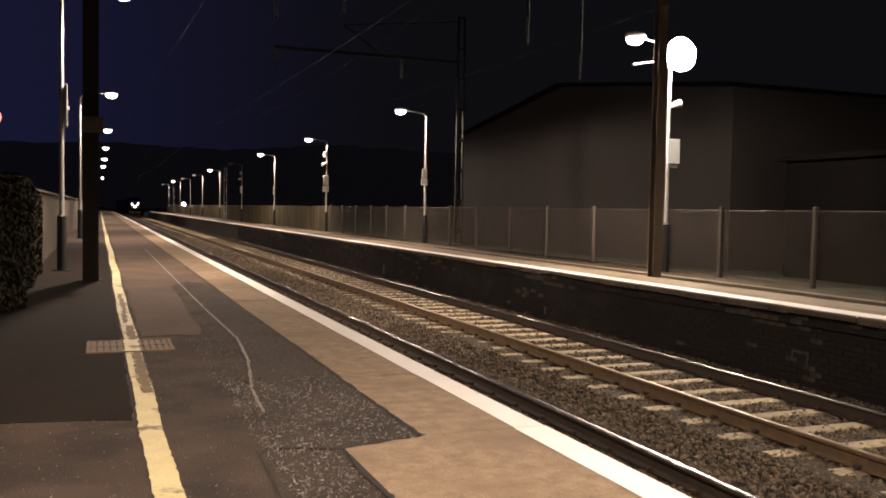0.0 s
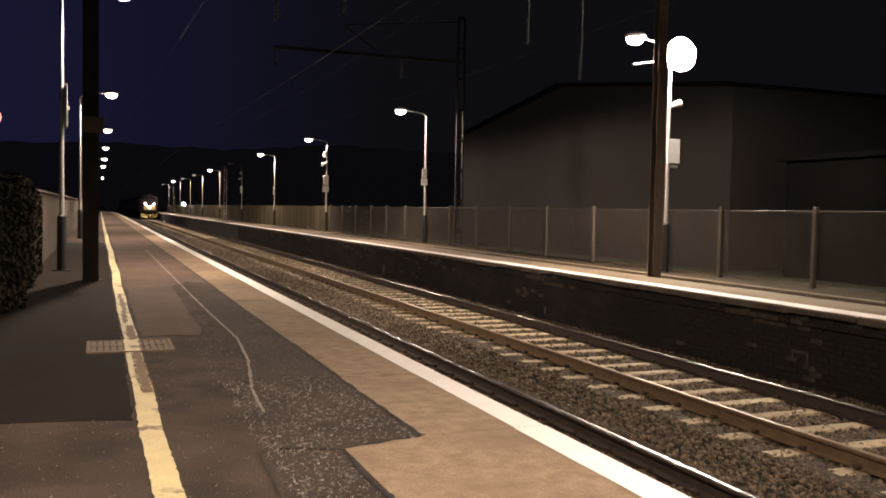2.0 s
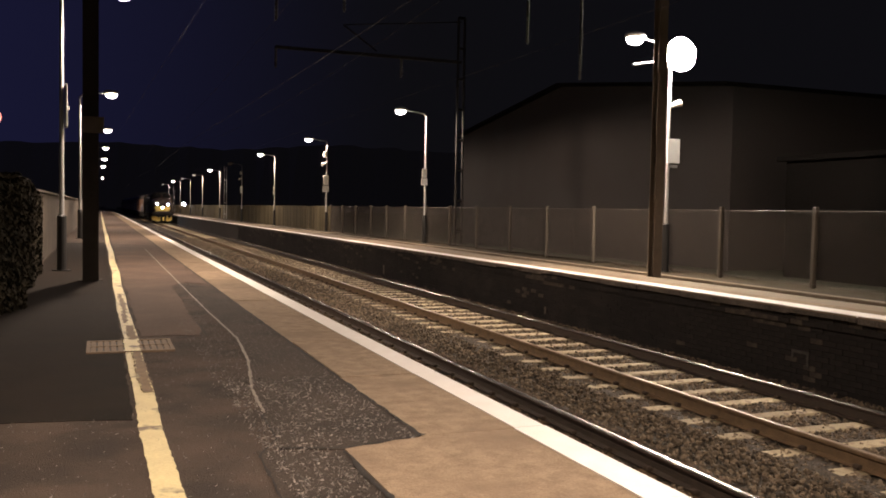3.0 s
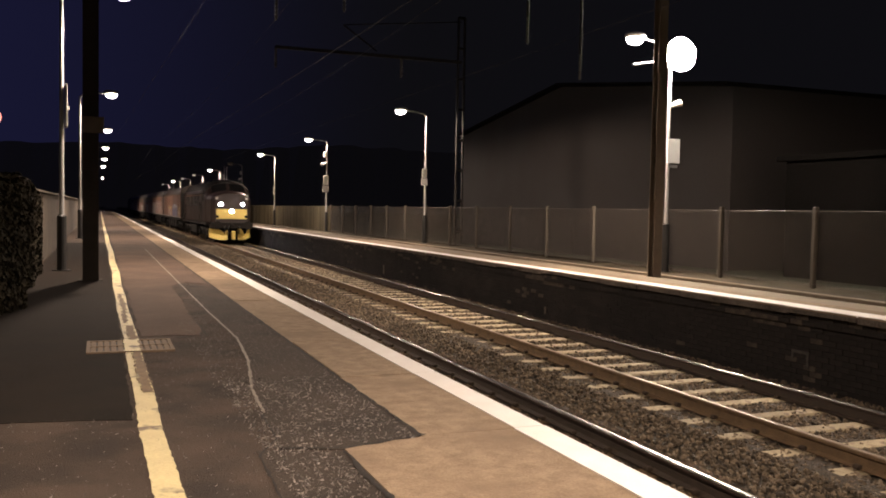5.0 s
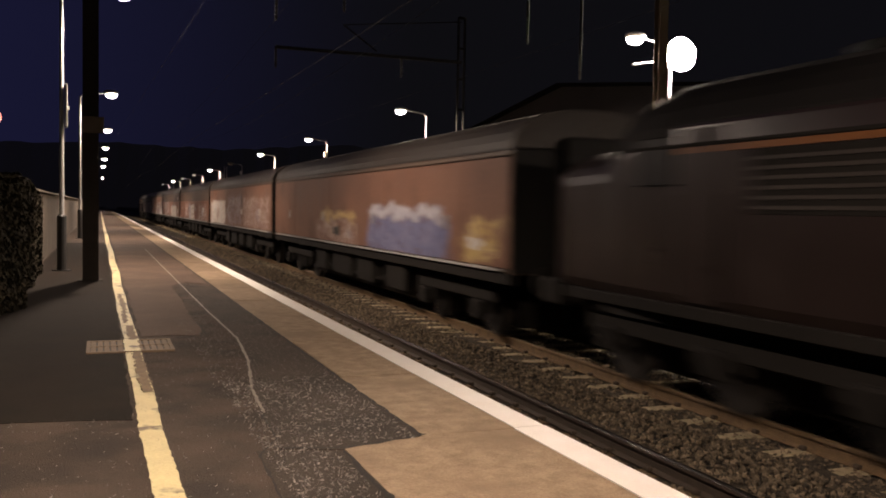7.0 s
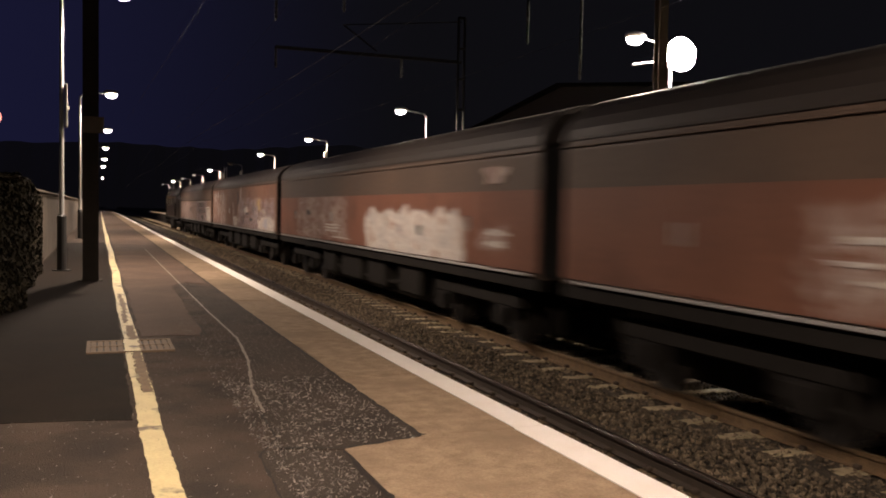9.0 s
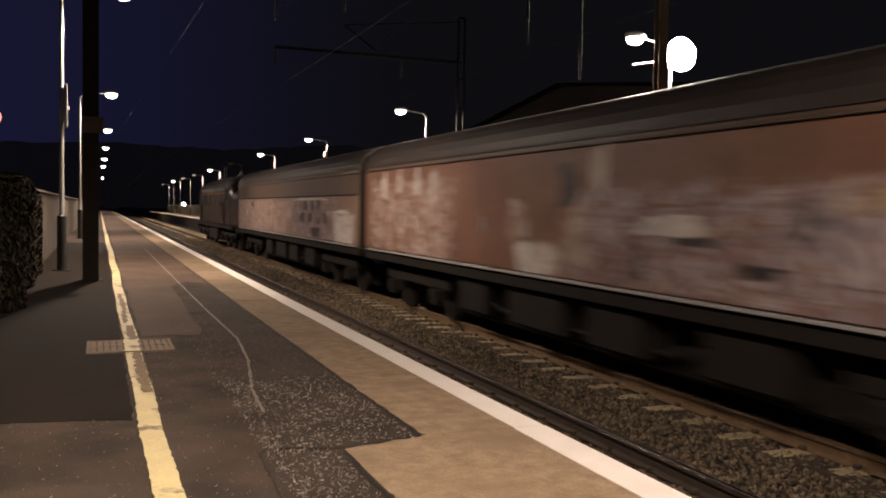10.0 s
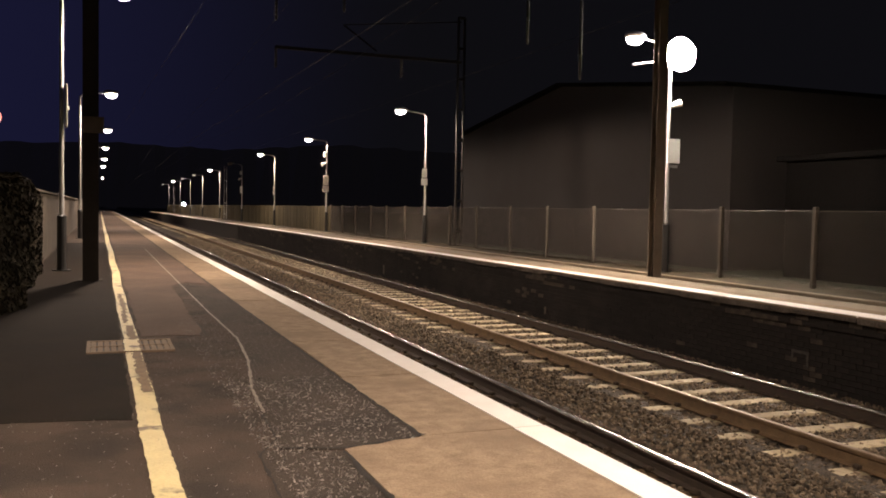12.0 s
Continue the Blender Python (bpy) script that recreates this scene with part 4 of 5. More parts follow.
def bogie(parent, yc, axles, r, spread):
    """A bogie under a vehicle, as one part with its wheels."""
    bm = bm_new()
    half = spread / 2 + 0.55
    for s in (-1, 1):
        box(bm, s * 1.06 - 0.06, s * 1.06 + 0.06, yc - half, yc + half, 0.62, 0.84, 0.02)
        for i in range(axles):
            y = yc - spread / 2 + spread * i / (axles - 1)
            box(bm, s * 1.14 - 0.10, s * 1.14 + 0.10, y - 0.17, y + 0.17, r - 0.16, r + 0.16, 0.03)
            for d in (-0.33, 0.33):
                rod(bm, (s * 1.08, y + d, r - 0.05), (s * 1.08, y + d, 0.64), 0.07, n=8)
    box(bm, -1.0, 1.0, yc - 0.3, yc + 0.3, 0.55, 0.95)
    box(bm, -0.58, 0.58, yc - half, yc + half, 0.16, 0.60, 0.04)
    b = part("bogie", bm, M_UNDER, parent)
    for i in range(axles):
        y = yc - spread / 2 + spread * i / (axles - 1)
        for s in (-1, 1):
            bm = bm_new()
            rod(bm, (s * 0.70, y, r), (s * 0.82, y, r), r, n=24)
            rod(bm, (s * 0.66, y, r), (s * 0.70, y, r), r + 0.03, n=24)
            part("wheel", bm, M_WHEEL, b)
        bm = bm_new()
        rod(bm, (-0.7, y, r), (0.7, y, r), 0.08, n=10)
        part("axle", bm, M_UNDER, b)
    return b


def buffers(parent, y, out):
    for s in (-1, 1):
        bm = bm_new()
        rod(bm, (s * 0.87, y, 1.05), (s * 0.87, y + out * 0.42, 1.05), 0.11, n=12)
        rod(bm, (s * 0.87, y + out * 0.42, 1.05), (s * 0.87, y + out * 0.47, 1.05), 0.24, n=16)
        part("buffer", bm, M_UNDER, parent)


def loco_end(top, y, out, lit):
    """One nose of the locomotive: y is its face, out is -1 for the leading end."""
    d = -out
    yy = lambda v: y + d * v
    pl = lambda a, b: (min(yy(a), yy(b)), max(yy(a), yy(b)))
    bm = bm_new()
    slab(bm, -0.89, 0.89, *pl(-0.014, 0.05), 1.40, 1.99, 0.02)
    part("warning_panel", bm, M_WARN, top, "yellow warning panel on the nose")
    bm = bm_new()
    slab(bm, -1.22, 1.22, *pl(-0.06, 0.45), 0.84, 1.20, 0.03)
    part("buffer_beam", bm, M_UNDER, top)
    buffers(top, yy(-0.06), out)
    for s in (-1, 1):
        bm = bm_new()
        slab(bm, s * 0.74, s * 0.90, *pl(-0.05, 0.02), 1.46, 1.62, 0.02)
        part("lamp_bracket", bm, M_UNDER, top)
    # ploughs: swept blades left and right, with a coupler bracket between
    for s, x0, x1 in ((-1, -1.25, -0.24), (1, 0.36, 1.12)) if lit else ():
        bm = bm_new()
        k = 8
        rows = []
        for i in range(k + 1):
            x = x0 + (x1 - x0) * i / k
            inner = (x - x0) / (x1 - x0) if s < 0 else (x1 - x) / (x1 - x0)
            yb = yy(0.32 - 0.40 * inner)
            ztop = 0.84 - (0.34 * math.exp(-((inner - 0.45) / 0.18) ** 2) if s > 0 else 0.10 * inner + 0.16 * math.exp(-((inner - 0.78) / 0.10) ** 2))
            zbot = 0.17 + (0.16 * (1 - inner) ** 3)
            rows.append([(x, yb, zbot), (x, yb - out * 0.10, (zbot + ztop) / 2), (x, yb, ztop), (x, yb + d * 0.05, ztop), (x, yb + d * 0.10 - out * 0, (zbot + ztop) / 2), (x, yb + d * 0.05, zbot)])
        loft(bm, rows)
        part("snow_plough", bm, M_WARN, top, "yellow snow plough blade")
    bm = bm_new()
    slab(bm, -0.02, 0.20, *pl(-0.22, 0.1), 0.20, 0.70, 0.03)
    part("coupler_bracket", bm, M_WARN if lit else M_UNDER, top)
    bm = bm_new()
    slab(bm, -0.06, 0.06, *pl(-0.40, 0.0), 0.92, 1.12, 0.02)
    part("coupling_hook", bm, M_UNDER, top)
    for x in (-0.42, 0.42, -0.2):
        bm = bm_new()
        rod(bm, (x, yy(-0.08), 1.0), (x, yy(-0.16), 0.55), 0.035, n=8)
        part("brake_hose", bm, M_BLACK, top)
    for x, z, r in ((-0.62, 2.27, 0.09), (0.62, 2.27, 0.09), (0.0, 1.86, 0.105)):
        bm = bm_new()
        rod(bm, (x, yy(-0.02), z), (x, yy(0.06), z), r + 0.035, n=18)
        part("headlight_rim", bm, M_BLACK, top)
        bm = bm_new()
        ball(bm, (x, yy(-0.02), z), r, 1, 0.3, 1, 16)
        part("headlight", bm, M_HEADLIGHT if lit else M_GLASS, top, "bright white headlight" if lit else "unlit headlight", smooth=True)
    # route boxes on the shoulders of the nose
    for s in (-1, 1):
        bm = bm_new()
        slab(bm, s * 0.77, s * 0.97, *pl(-0.03, 0.14), 2.50, 2.70, 0.02)
        rb = part("route_box", bm, M_LOCO, top)
        bm = bm_new()
        slab(bm, s * 0.80, s * 0.94, *pl(-0.036, -0.02), 2.53, 2.67, 0.004)
        part("blind_glass", bm, M_HEAD, rb, "pale route blind glass")
    # windscreens on the slanted cab front
    for s in (-1, 1):
        bm = bm_new()
        rows = []
        for x, drop in ((s * 0.10, 0.0), (s * 0.55, 0.03), (s * 0.98, 0.13)):
            rows.append([(x, yy(1.64), 3.10 - drop), (x, yy(1.98), 3.50 - drop), (x, yy(2.10), 3.46 - drop), (x, yy(1.76), 3.06 - drop)])
        loft(bm, rows)
        part("windscreen", bm, M_GLASS, top, "dark windscreen pane")
        bm = bm_new()
        slab(bm, s * 1.345, s * 1.368, *pl(2.55, 3.25), 2.45, 3.00, 0.02)
        part("cab_window", bm, M_GLASS, top)
        bm = bm_new()
        slab(bm, s * 1.345, s * 1.362, *pl(3.42, 4.05), 1.20, 3.05, 0.008)
        part("cab_door", bm, M_LOCO, top)
        for q in (3.36, 4.11):
            bm = bm_new()
            rod(bm, (s * 1.41, yy(q), 1.25), (s * 1.41, yy(q), 2.35), 0.016, n=6)
            part("handrail", bm, M_UNDER, top)


def locomotive(leading):
    top = empty("locomotive")
    L = 17.75
    bm = bm_new()
    half = [(0.0, 0.95, 1.15, 2.40, 2.90), (0.10, 1.03, 1.15, 2.46, 2.97), (0.45, 1.15, 1.15, 2.50, 3.02), (1.62, 1.26, 1.15, 2.52, 3.05), (2.08, 1.33, 1.15, 2.78, 3.55), (2.7, 1.35, 1.15, 2.9, 3.70)]
    rings = [hull_ring(y, w, a, b, c) for y, w, a, b, c in half] + [hull_ring(L - y, w, a, b, c) for y, w, a, b, c in reversed(half)]
    loft(bm, rings)
    part("body", bm, M_LOCO, top)
    # roof plating and fan housings
    bm = bm_new()
    loft(bm, [[(x * 0.985, y, z + 0.02) for x, _, z in hull_ring(0, 1.35, 2.86, 2.95, 3.72)[1:-1]] for y in (3.2, L - 3.2)])
    part("roof", bm, M_LOCO_ROOF, top)
    for sign, base in ((1, 0.0), (-1, L)):
        bm = bm_new()
        cab = ((2.03, 1.33, 2.80, 3.54), (2.30, 1.345, 2.85, 3.65), (2.72, 1.358, 2.92, 3.72), (3.24, 1.358, 2.92, 3.73))
        loft(bm, [[(x * 1.004, y, z + 0.012) for x, y, z in hull_ring(base + sign * y, w, b - 0.06, b, c)[1:-1]] for y, w, b, c in cab])
        part("cab_roof", bm, M_LOCO_ROOF, top, "sooty black cab roof")
    for y in (4.6, 12.6):
        bm = bm_new()
        rod(bm, (0, y, 3.66), (0, y, 3.80), 0.55, n=20)
        part("roof_fan", bm, M_LOCO_ROOF, top)
    bm = bm_new()
    box(bm, -0.35, 0.35, 8.2, 9.4, 3.66, 3.80, 0.04)
    part("exhaust", bm, M_BLACK, top)
    loco_end(top, 0.0, -1, leading)
    loco_end(top, L, 1, False)
    # side grilles and windows
    for s in (-1, 1):
        for y0, y1 in ((5.0, 6.5), (6.8, 8.0), (9.2, 10.3), (11.2, 13.3)):
            bm = bm_new()
            slab(bm, s * 1.335, s * 1.356, y0, y1, 2.15, 2.78, 0.006)
            g = part("side_grille", bm, M_UNDER, top)
            for k in range(6):
                bm = bm_new()
                z = 2.20 + 0.095 * k
                slab(bm, s * 1.356, s * 1.366, y0 + 0.04, y1 - 0.04, z, z + 0.035)
                part("slat", bm, M_ROOF, g)
        bm = bm_new()
        slab(bm, s * 1.33, s * 1.375, 2.4, L - 2.4, 2.86, 2.90, 0.006)
        part("gutter", bm, M_UNDER, top)
        # lamp reflection along the cantrail, painted on as an orange strip
        bm = bm_new()
        slab(bm, s * 1.33, s * 1.362, 3.3, L - 3.3, 2.79, 2.855)
        part("cantrail_reflection", bm, M_CANTRAIL_GLINT, top, "orange strip painted as lamp reflection along the cantrail")
        bm = bm_new()
        slab(bm, s * 1.25, s * 1.36, 0.9, L - 0.9, 1.02, 1.16, 0.01)
        part("solebar", bm, M_UNDER, top)
        bm = bm_new()
        slab(bm, s * 0.80, s * 1.28, 7.1, 10.7, 0.32, 1.0, 0.08)
        part("fuel_tank", bm, M_UNDER, top)
    bm = bm_new()
    box(bm, -0.8, 0.8, 0.6, L - 0.6, 0.55, 1.14)
    part("underframe", bm, M_UNDER, top)
    bogie(top, 3.75, 3, 0.56, 4.1)
    bogie(top, L - 3.75, 3, 0.56, 4.1)
    return top


def sprayed(name, colours, scale):
    """Overlapping spray colours, each with soft ragged borders."""
    m = material("sprayed_" + name, colours[0], rough=0.5, bump=0)
    n, l = m.node_tree.nodes, m.node_tree.links
    b = n["Principled BSDF"]
    co = n.new("ShaderNodeTexCoord")
    a = n.new("ShaderNodeTexNoise")
    a.inputs["Scale"].default_value, a.inputs["Detail"].default_value, a.inputs["Distortion"].default_value = scale, 4, 1.2
    l.new(co.outputs["Object"], a.inputs["Vector"])
    r = n.new("ShaderNodeValToRGB")
    e = r.color_ramp.elements
    e[0].position, e[0].color = 0.30, (*colours[0], 1)
    e[1].position, e[1].color = 0.70, (*colours[-1], 1)
    for i, c in enumerate(colours[1:-1]):
        k = e.new(0.30 + 0.40 * (i + 1) / (len(colours) - 1))
        k.color = (*c, 1)
    l.new(a.outputs["Fac"], r.inputs[0])
    l.new(r.outputs[0], b.inputs["Base Color"])
    return m


BROWN = (0.26, 0.13, 0.09)
TINTS = {
    "white": [(0.40, 0.26, 0.20), (0.58, 0.52, 0.46), (0.66, 0.62, 0.57), (0.40, 0.37, 0.36), (0.62, 0.58, 0.52)],
    "mauve": [(0.13, 0.08, 0.075), (0.36, 0.25, 0.25), (0.09, 0.07, 0.10), (0.58, 0.48, 0.46), (0.19, 0.14, 0.18), (0.56, 0.48, 0.40)],
    "blue": [(0.14, 0.10, 0.13), (0.12, 0.13, 0.25), (0.22, 0.22, 0.33), (0.13, 0.12, 0.21)],
    "ochre": [BROWN, (0.50, 0.35, 0.12), (0.55, 0.42, 0.20), BROWN],
    "pink": [(0.22, 0.11, 0.08), (0.36, 0.24, 0.20), (0.26, 0.16, 0.13), (0.54, 0.44, 0.39), (0.30, 0.20, 0.17), (0.54, 0.46, 0.40)],
    "rose": [(0.26, 0.17, 0.14), (0.42, 0.32, 0.29), (0.30, 0.21, 0.18), (0.47, 0.38, 0.34), (0.28, 0.20, 0.17)],
    "pale_blue": [(0.26, 0.23, 0.30), (0.42, 0.42, 0.47), (0.48, 0.47, 0.50), (0.30, 0.27, 0.32)],
}
GRAFFITI = {k: sprayed(k, v, 1.3) for k, v in TINTS.items()}
GRAFFITI["black"] = sprayed("black", [(0.05, 0.04, 0.04), (0.03, 0.028, 0.03), (0.08, 0.065, 0.065)], 2.0)


def side_paint(name, base, second, regions):
    """Van side paint with sprayed areas: y0, y1, z0, z1 in the van's space, and a tint, with misty borders."""
    m = material(name, base, second, rough=0.5, scale=0.9, fine=14, bump=0.04, spot=tuple(c * 0.5 for c in base), spot_scale=1.2, spot_edge=(0.55, 0.75))
    n, l = m.node_tree.nodes, m.node_tree.links
    b = n["Principled BSDF"]
    colour = b.inputs["Base Color"].links[0].from_socket
    co = n.new("ShaderNodeTexCoord")
    warp = n.new("ShaderNodeTexNoise")
    warp.inputs["Scale"].default_value, warp.inputs["Detail"].default_value = 1.9, 5
    l.new(co.outputs["Object"], warp.inputs["Vector"])
    off = n.new("ShaderNodeVectorMath")
    off.operation = "MULTIPLY_ADD"
    off.inputs[1].default_value = (0, 1.5, 0.75)
    l.new(warp.outputs["Color"], off.inputs[0])
    l.new(co.outputs["Object"], off.inputs[2])
    sep = n.new("ShaderNodeSeparateXYZ")
    l.new(off.outputs[0], sep.inputs[0])

    def ramp(src, a0, a1):
        r = n.new("ShaderNodeMapRange")
        r.interpolation_type = "SMOOTHSTEP"
        r.inputs[1].default_value, r.inputs[2].default_value = a0, a1
        l.new(src, r.inputs[0])
        return r.outputs[0]

    def times(p, q):
        t = n.new("ShaderNodeMath")
        t.operation = "MULTIPLY"
        l.new(p, t.inputs[0])
        l.new(q, t.inputs[1])
        return t.outputs[0]

    for y0, y1, z0, z1, tint in regions:
        y0, y1, z0, z1 = y0 + 0.75, y1 + 0.75, z0 + 0.375, z1 + 0.375
        mask = times(times(ramp(sep.outputs[1], y0 - 0.12, y0 + 0.15), ramp(sep.outputs[1], y1 + 0.12, y1 - 0.15)),
                     times(ramp(sep.outputs[2], z0 - 0.05, z0 + 0.06), ramp(sep.outputs[2], z1 + 0.06, z1 - 0.06)))
        if tint in ("pink", "mauve", "rose"):      # thin, broken spraying lets the old paint through
            gap = n.new("ShaderNodeTexNoise")
            gap.inputs["Scale"].default_value, gap.inputs["Detail"].default_value, gap.inputs["Distortion"].default_value = 3.2, 6, 1.8
            l.new(co.outputs["Object"], gap.inputs["Vector"])
            mask = times(mask, ramp(gap.outputs["Fac"], 0.40, 0.52))
        a = n.new("ShaderNodeTexNoise")
        a.inputs["Scale"].default_value, a.inputs["Detail"].default_value, a.inputs["Distortion"].default_value = 2.3, 7, 1.4
        a.inputs["Roughness"].default_value = 0.62
        l.new(co.outputs["Object"], a.inputs["Vector"])
        r = n.new("ShaderNodeValToRGB")
        e, cs = r.color_ramp.elements, TINTS[tint]
        e[0].position, e[0].color = 0.37, (*cs[0], 1)
        e[1].position, e[1].color = 0.63, (*cs[-1], 1)
        for i, c in enumerate(cs[1:-1]):
            k = e.new(0.37 + 0.26 * (i + 1) / (len(cs) - 1))
            k.color = (*c, 1)
        l.new(a.outputs["Fac"], r.inputs[0])
        mx = n.new("ShaderNodeMix")
        mx.data_type = "RGBA"
        l.new(mask, mx.inputs[0])
        l.new(colour, mx.inputs[6])
        l.new(r.outputs[0], mx.inputs[7])
        colour = mx.outputs[2]
    l.new(colour, b.inputs["Base Color"])
    return m


def blob(bm, x, yc, zc, ry, rz, rnd, n=26, lo=1.25, hi=3.05):
    """A ragged sprayed shape on the side at x."""
    ph = [rnd.uniform(0, 6.28) for _ in range(4)]
    ring = []
    for i in range(n):
        a = 2 * math.pi * i / n
        k = 1 + 0.16 * math.sin(3 * a + ph[0]) + 0.12 * math.sin(5 * a + ph[1]) + 0.07 * math.sin(9 * a + ph[2])
        c, s_ = math.cos(a), math.sin(a)
        c, s_ = math.copysign(abs(c) ** 0.6, c), math.copysign(abs(s_) ** 0.6, s_)
        ring.append(bm.verts.new((x, yc + ry * k * c, min(hi, max(lo, zc + rz * k * s_)))))
    bm.faces.new(ring)


def graffiti(top, seed, marks):
    """Single sprayed marks on the near side: y, z, half width, half height, colour."""
    rnd = random.Random(seed)
    for i, (yc, zc, ry, rz, tint) in enumerate(marks):
        bm = bm_new()
        blob(bm, -1.384 - 0.001 * (i % 4), yc, zc, ry, rz, rnd, 20)
        part("sprayed_mark", bm, GRAFFITI[tint], top, "sprayed " + tint.replace("_", " ") + " mark")


def mail_van(seed, side_mat, band, L, marks):
    top = empty("parcels_van")
    bm = bm_new()
    loft(bm, [hull_ring(y, 1.36, 1.16, 2.95, 3.74) for y in (0, L)])
    part("body", bm, M_BAND, top, "grimy brown van body")
    bm = bm_new()
    loft(bm, [[(x * 1.004, y, z + 0.012) for x, _, z in hull_ring(0, 1.36, 3.0, 3.08, 3.74)[1:-1]] for y in (-0.03, L + 0.03)])
    part("roof", bm, M_ROOF, top, "sooty curved roof")
    zt = 2.46 if band else 2.98
    for s in (-1, 1):
        bm = bm_new()
        slab(bm, s * 1.352, s * 1.372, 0.02, L - 0.02, 1.26, zt)
        part("side_panel", bm, side_mat, top, "faded red side panel")
        if band == 2:
            bm = bm_new()
            slab(bm, s * 1.352, s * 1.39, 0.3, L - 0.3, zt, zt + 0.035, 0.004)
            part("waist_rail", bm, M_UNDER, top, "dark waist rail")
        bm = bm_new()
        slab(bm, s * 1.35, s * 1.395, 0, L, 3.0, 3.035, 0.005)
        part("gutter", bm, M_BAND, top)
        bm = bm_new()
        slab(bm, s * 1.22, s * 1.36, 0, L, 1.00, 1.17, 0.01)
        part("solebar", bm, M_UNDER, top)
        bm = bm_new()
        slab(bm, s * 1.30, s * 1.42, 0.3, L - 0.3, 1.20, 1.235, 0.004)
        part("footboard", bm, M_GALV, top, "dull metal footboard")
        for y in (2.6, 7.2, 12.0, L - 2.6):
            for q in (0, 1):
                bm = bm_new()
                slab(bm, s * 1.370, s * 1.381, y - 0.75 + q * 0.76, y - 0.01 + q * 0.75, 1.28, 2.94 if not band else 2.45, 0.004)
                dr = part("door", bm, side_mat, top)
                bm = bm_new()
                slab(bm, s * 1.381, s * 1.40, y - 0.10 + q * 0.16, y - 0.07 + q * 0.16, 1.8, 2.05)
                part("handle", bm, M_GALV, dr)
        # underframe trussing
        bm = bm_new()
        for a, b in (((5.2, 1.0), (7.4, 0.52)), ((7.4, 0.52), (11.8, 0.52)), ((11.8, 0.52), (14.0, 1.0)), ((7.4, 0.52), (7.4, 1.0)), ((11.8, 0.52), (11.8, 1.0))):
            rod(bm, (s * 1.1, a[0], a[1]), (s * 1.1, b[0], b[1]), 0.035, n=6)
        part("truss", bm, M_UNDER, top)
    bm = bm_new()
    box(bm, -0.92, 0.92, 4.9, L - 4.9, 0.24, 1.05, 0.05)
    part("brake_gear", bm, M_UNDER, top, "oily black brake gear")
    for s, y0, y1 in ((-1, 5.3, 6.6), (-1, 7.7, 9.0), (1, 8.0, 9.6), (-1, 9.6, 11.4), (-1, 12.2, 13.4)):
        bm = bm_new()
        slab(bm, s * 0.90, s * 1.24, y0, y1, 0.38, 1.0, 0.05)
        part("battery_box", bm, M_UNDER, top)
    for y, o in ((0.0, -1), (L, 1)):
        bm = bm_new()
        loft(bm, [[(px * 0.985, py, pz * 0.995) for px, py, pz in hull_ring(q, 1.36, 1.18, 2.95, 3.70)] for q in (y, y + o * 0.025)])
        part("end_panel", bm, M_BELLOWS, top, "black van end")
        bm = bm_new()
        slab(bm, -0.55, 0.55, min(y, y + o * 0.33), max(y, y + o * 0.33), 1.15, 3.30, 0.05)
        part("gangway", bm, M_BELLOWS, top, "black gangway bellows")
        buffers(top, y, o * 0.72)
    bogie(top, 2.9, 2, 0.46, 2.6)
    bogie(top, L - 2.9, 2, 0.46, 2.6)
    graffiti(top, seed, marks)
    return top


RED, DULL, PALE = ((0.25, 0.105, 0.064), (0.165, 0.070, 0.044)), ((0.25, 0.125, 0.08), (0.16, 0.08, 0.052)), ((0.29, 0.19, 0.14), (0.19, 0.115, 0.085))
FIRST_AREAS = [(0.2, 1.7, 1.3, 2.0, "ochre"), (2.5, 7.7, 1.2, 1.95, "blue"), (2.7, 7.5, 1.95, 2.22, "pale_blue"), (8.4, 12.8, 1.2, 1.85, "pink"), (8.6, 12.4, 1.85, 2.05, "ochre")]
FIRST_MARKS = [(1.3, 1.6, 0.3, 0.10, "white"), (10.5, 1.55, 0.35, 0.12, "black"), (9.3, 1.5, 0.3, 0.1, "mauve")]
SECOND_AREAS = [(0.5, 6.8, 1.3, 2.5, "pink"), (7.4, 12.0, 1.3, 2.6, "mauve"), (12.6, 18.6, 1.25, 2.4, "white")]
SECOND_MARKS = [(7.2, 2.4, 0.12, 0.3, "black"), (3.0, 1.8, 0.5, 0.25, "mauve"), (15.4, 1.8, 0.5, 0.3, "pink")]
THIRD_AREAS = [(1.0, 5.4, 1.2, 2.2, "pink"), (8.2, 10.6, 1.2, 2.22, "white"), (10.6, 11.8, 1.2, 2.2, "pale_blue"), (11.8, 14.7, 1.4, 2.25, "pink")]
THIRD_MARKS = [(3.0, 1.75, 0.35, 0.25, "pale_blue"), (9.4, 1.95, 0.7, 0.04, "pink"), (9.2, 1.6, 0.6, 0.05, "pink"), (11.2, 1.8, 0.3, 0.2, "mauve"), (13.9, 1.95, 0.5, 0.03, "white"), (13.7, 1.6, 0.45, 0.03, "white"), (14.2, 1.75, 0.3, 0.025, "white"), (9.0, 2.62, 0.28, 0.2, "black")]
FOURTH_AREAS = [(2.8, 8.8, 1.1, 2.12, "white"), (10.4, 16.4, 1.3, 2.5, "pink"), (1.0, 2.0, 1.5, 1.9, "pink")]
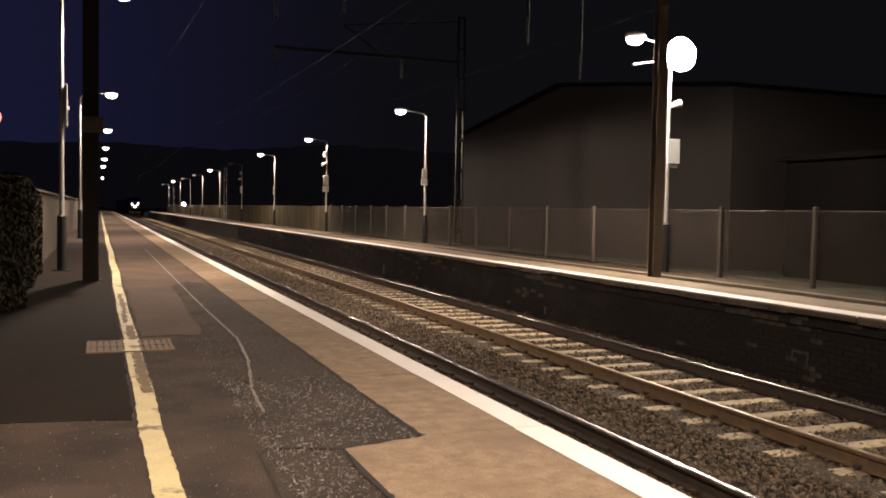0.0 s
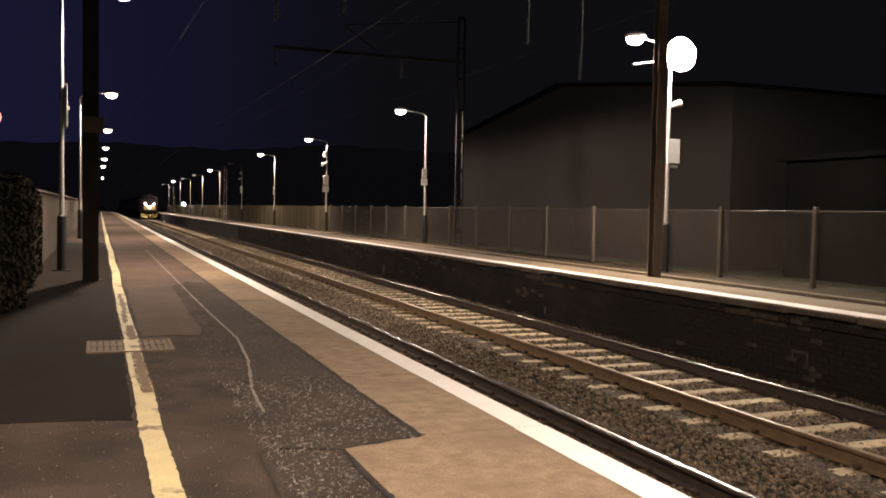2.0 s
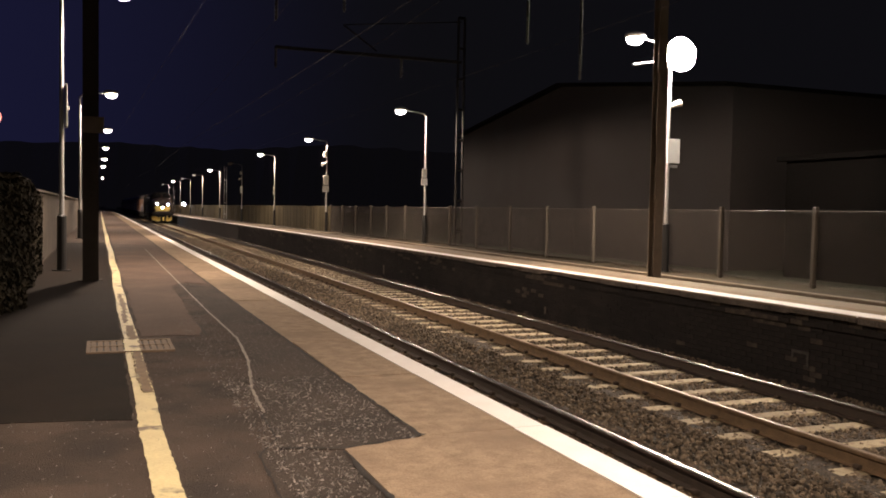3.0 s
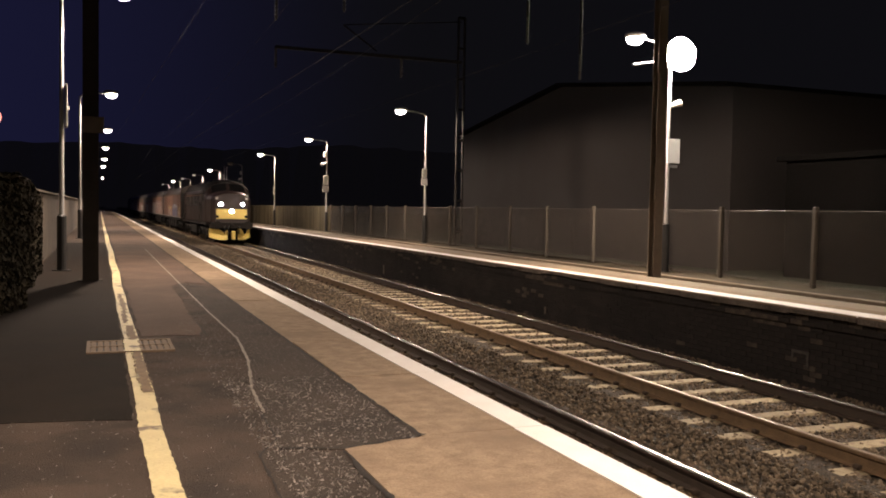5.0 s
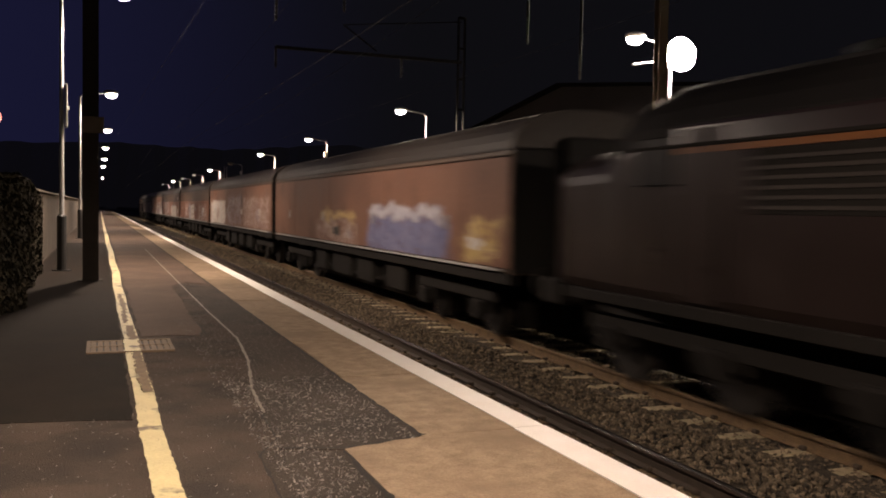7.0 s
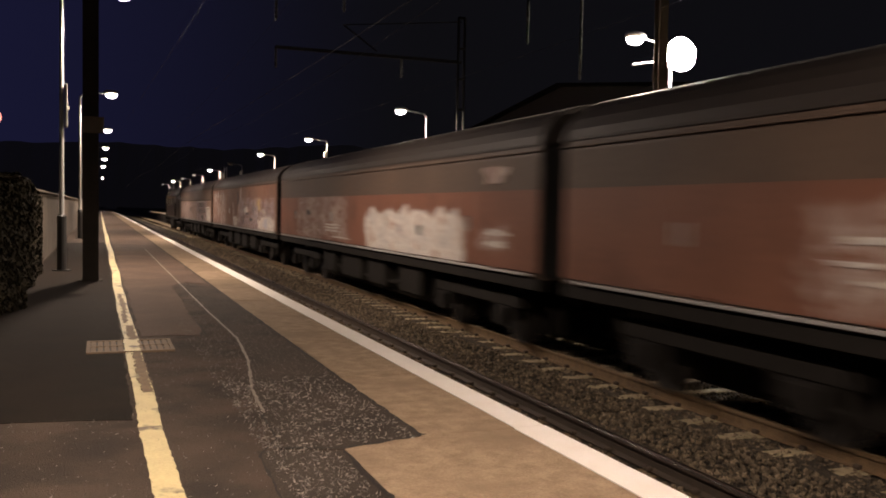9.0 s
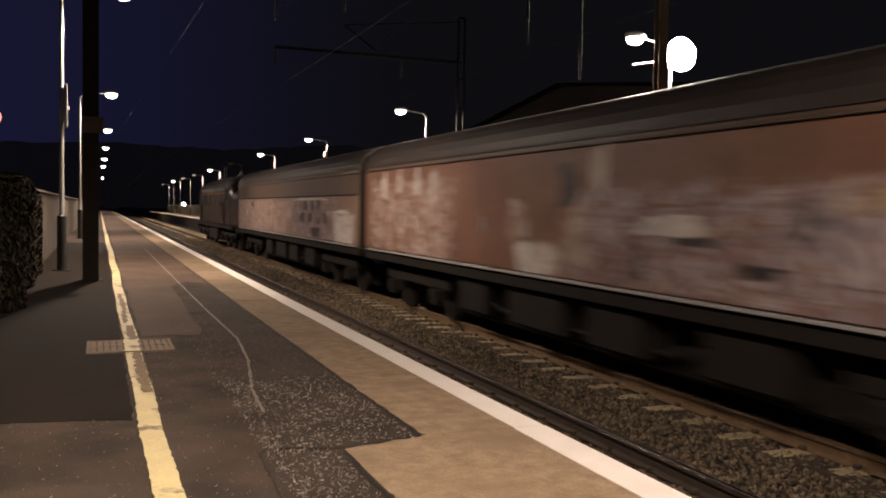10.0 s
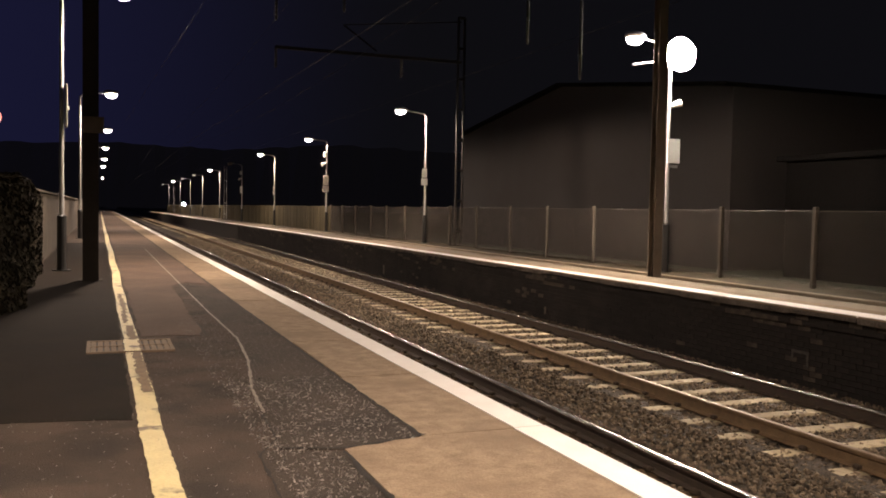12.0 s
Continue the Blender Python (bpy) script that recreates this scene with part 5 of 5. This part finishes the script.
FOURTH_MARKS = [(1.5, 2.72, 0.42, 0.14, "pink"), (1.4, 1.80, 0.40, 0.05, "white"), (1.4, 1.62, 0.36, 0.05, "white"), (5.0, 1.75, 0.12, 0.1, "black"), (6.2, 1.72, 0.12, 0.1, "mauve"), (12.0, 1.70, 0.8, 0.022, "white"), (12.0, 1.62, 0.8, 0.022, "white"), (12.0, 1.54, 0.8, 0.022, "white"), (11.0, 1.38, 0.9, 0.02, "white"), (14.8, 2.0, 0.25, 0.08, "black")]
FIFTH_AREAS = [(0.3, 9.3, 1.2, 2.45, "mauve"), (0.2, 3.4, 1.2, 1.75, "white"), (9.6, 10.9, 1.2, 1.65, "white"), (13.4, 18.4, 1.25, 2.75, "pink"), (3.5, 4.4, 1.9, 2.4, "ochre")]
FIFTH_MARKS = [(9.3, 2.5, 0.22, 0.3, "black"), (8.5, 2.7, 0.16, 0.28, "white"), (14.4, 2.6, 0.12, 0.3, "white"), (15.3, 2.66, 0.14, 0.26, "white"), (16.4, 2.7, 0.12, 0.24, "white"), (17.4, 2.64, 0.14, 0.28, "white"), (5.6, 1.6, 0.3, 0.07, "black"), (7.6, 1.55, 0.10, 0.22, "black"), (6.6, 1.85, 0.35, 0.05, "black"), (5.0, 2.1, 0.12, 0.2, "black"), (3.6, 1.45, 0.35, 0.2, "white"), (4.4, 1.9, 0.5, 0.3, "mauve"), (7.0, 2.0, 0.6, 0.12, "white"), (9.0, 1.8, 0.3, 0.4, "pink"), (2.2, 1.5, 0.4, 0.2, "pale_blue"), (10.8, 2.0, 0.3, 0.3, "pink")]
SIXTH_AREAS = [(0.4, 2.6, 1.2, 2.0, "white"), (2.2, 8.0, 1.2, 2.5, "mauve"), (8.0, 10.8, 1.2, 2.4, "pink"), (10.8, 19.5, 1.2, 2.36, "rose"), (15.6, 19.6, 2.2, 2.44, "rose")]
SIXTH_MARKS = [(18.7, 2.66, 0.14, 0.20, "black"), (17.7, 2.66, 0.14, 0.20, "black"), (15.8, 2.25, 0.25, 0.10, "black"), (4.2, 2.25, 0.20, 0.15, "black"), (5.0, 2.2, 0.22, 0.16, "black"), (5.3, 1.85, 0.2, 0.14, "black"), (5.9, 2.2, 0.22, 0.14, "black"), (6.3, 1.85, 0.22, 0.15, "black"), (3.4, 1.85, 0.20, 0.15, "black"), (4.6, 1.45, 0.5, 0.14, "black"), (1.6, 2.05, 0.7, 0.05, "white"), (5.4, 2.40, 2.0, 0.04, "white"), (4.2, 1.8, 0.15, 0.12, "black")]
VANS = [
    (DULL, False, 19.2, FIRST_AREAS, FIRST_MARKS),
    (DULL, False, 19.2, SECOND_AREAS, SECOND_MARKS),
    (RED, True, 19.2, THIRD_AREAS, THIRD_MARKS),
    (RED, True, 19.2, FOURTH_AREAS, FOURTH_MARKS),
    (DULL, False, 18.95, FIFTH_AREAS, FIFTH_MARKS),
    (PALE, 2, 19.9, SIXTH_AREAS, SIXTH_MARKS),
]


def build_train():
    made = []
    front = tagged(locomotive(True), "dark maroon diesel locomotive, yellow nose panel, lit headlights", "locomotive", "locomotives")
    made.append((front, 0.0))
    for i, ((base, second), band, length, regions, marks) in enumerate(VANS):
        mat = side_paint("van_side_paint", base, second, regions)
        van = tagged(mail_van(20 + i, mat, band, length, marks), "faded red parcels van covered in graffiti", "railway van", "parcels vans")
        made.append((van, 18.62 + 19.93 * i - (0.45 if i == 5 else 0)))
    rear = tagged(locomotive(False), "dark maroon diesel locomotive at the train's tail", "locomotive", "locomotives")
    made.append((rear, 139.05))
    return made


TRAIN = build_train()


# the driver's small changes of speed: metres behind an even run
LAGS = [(0, 3.0), (1, 2.6), (2, 2.2), (3, 1.7), (4, 1.1), (5, 0.5), (5.5, 0.2), (6.0, -0.45), (6.5, 0.2), (7.0, 0.9), (8, 0.3), (9, -0.5), (9.5, -0.65), (10, -0.9), (10.5, -0.3), (11, -0.1), (11.5, 0.2), (12, 0.3)]


def motions():
    for thing, offset in TRAIN:
        walk(thing, [(t, pose(FAR_C - 0.06, START - SPEED * t + lag + offset, RAIL_Z)) for t, lag in LAGS])


motions()
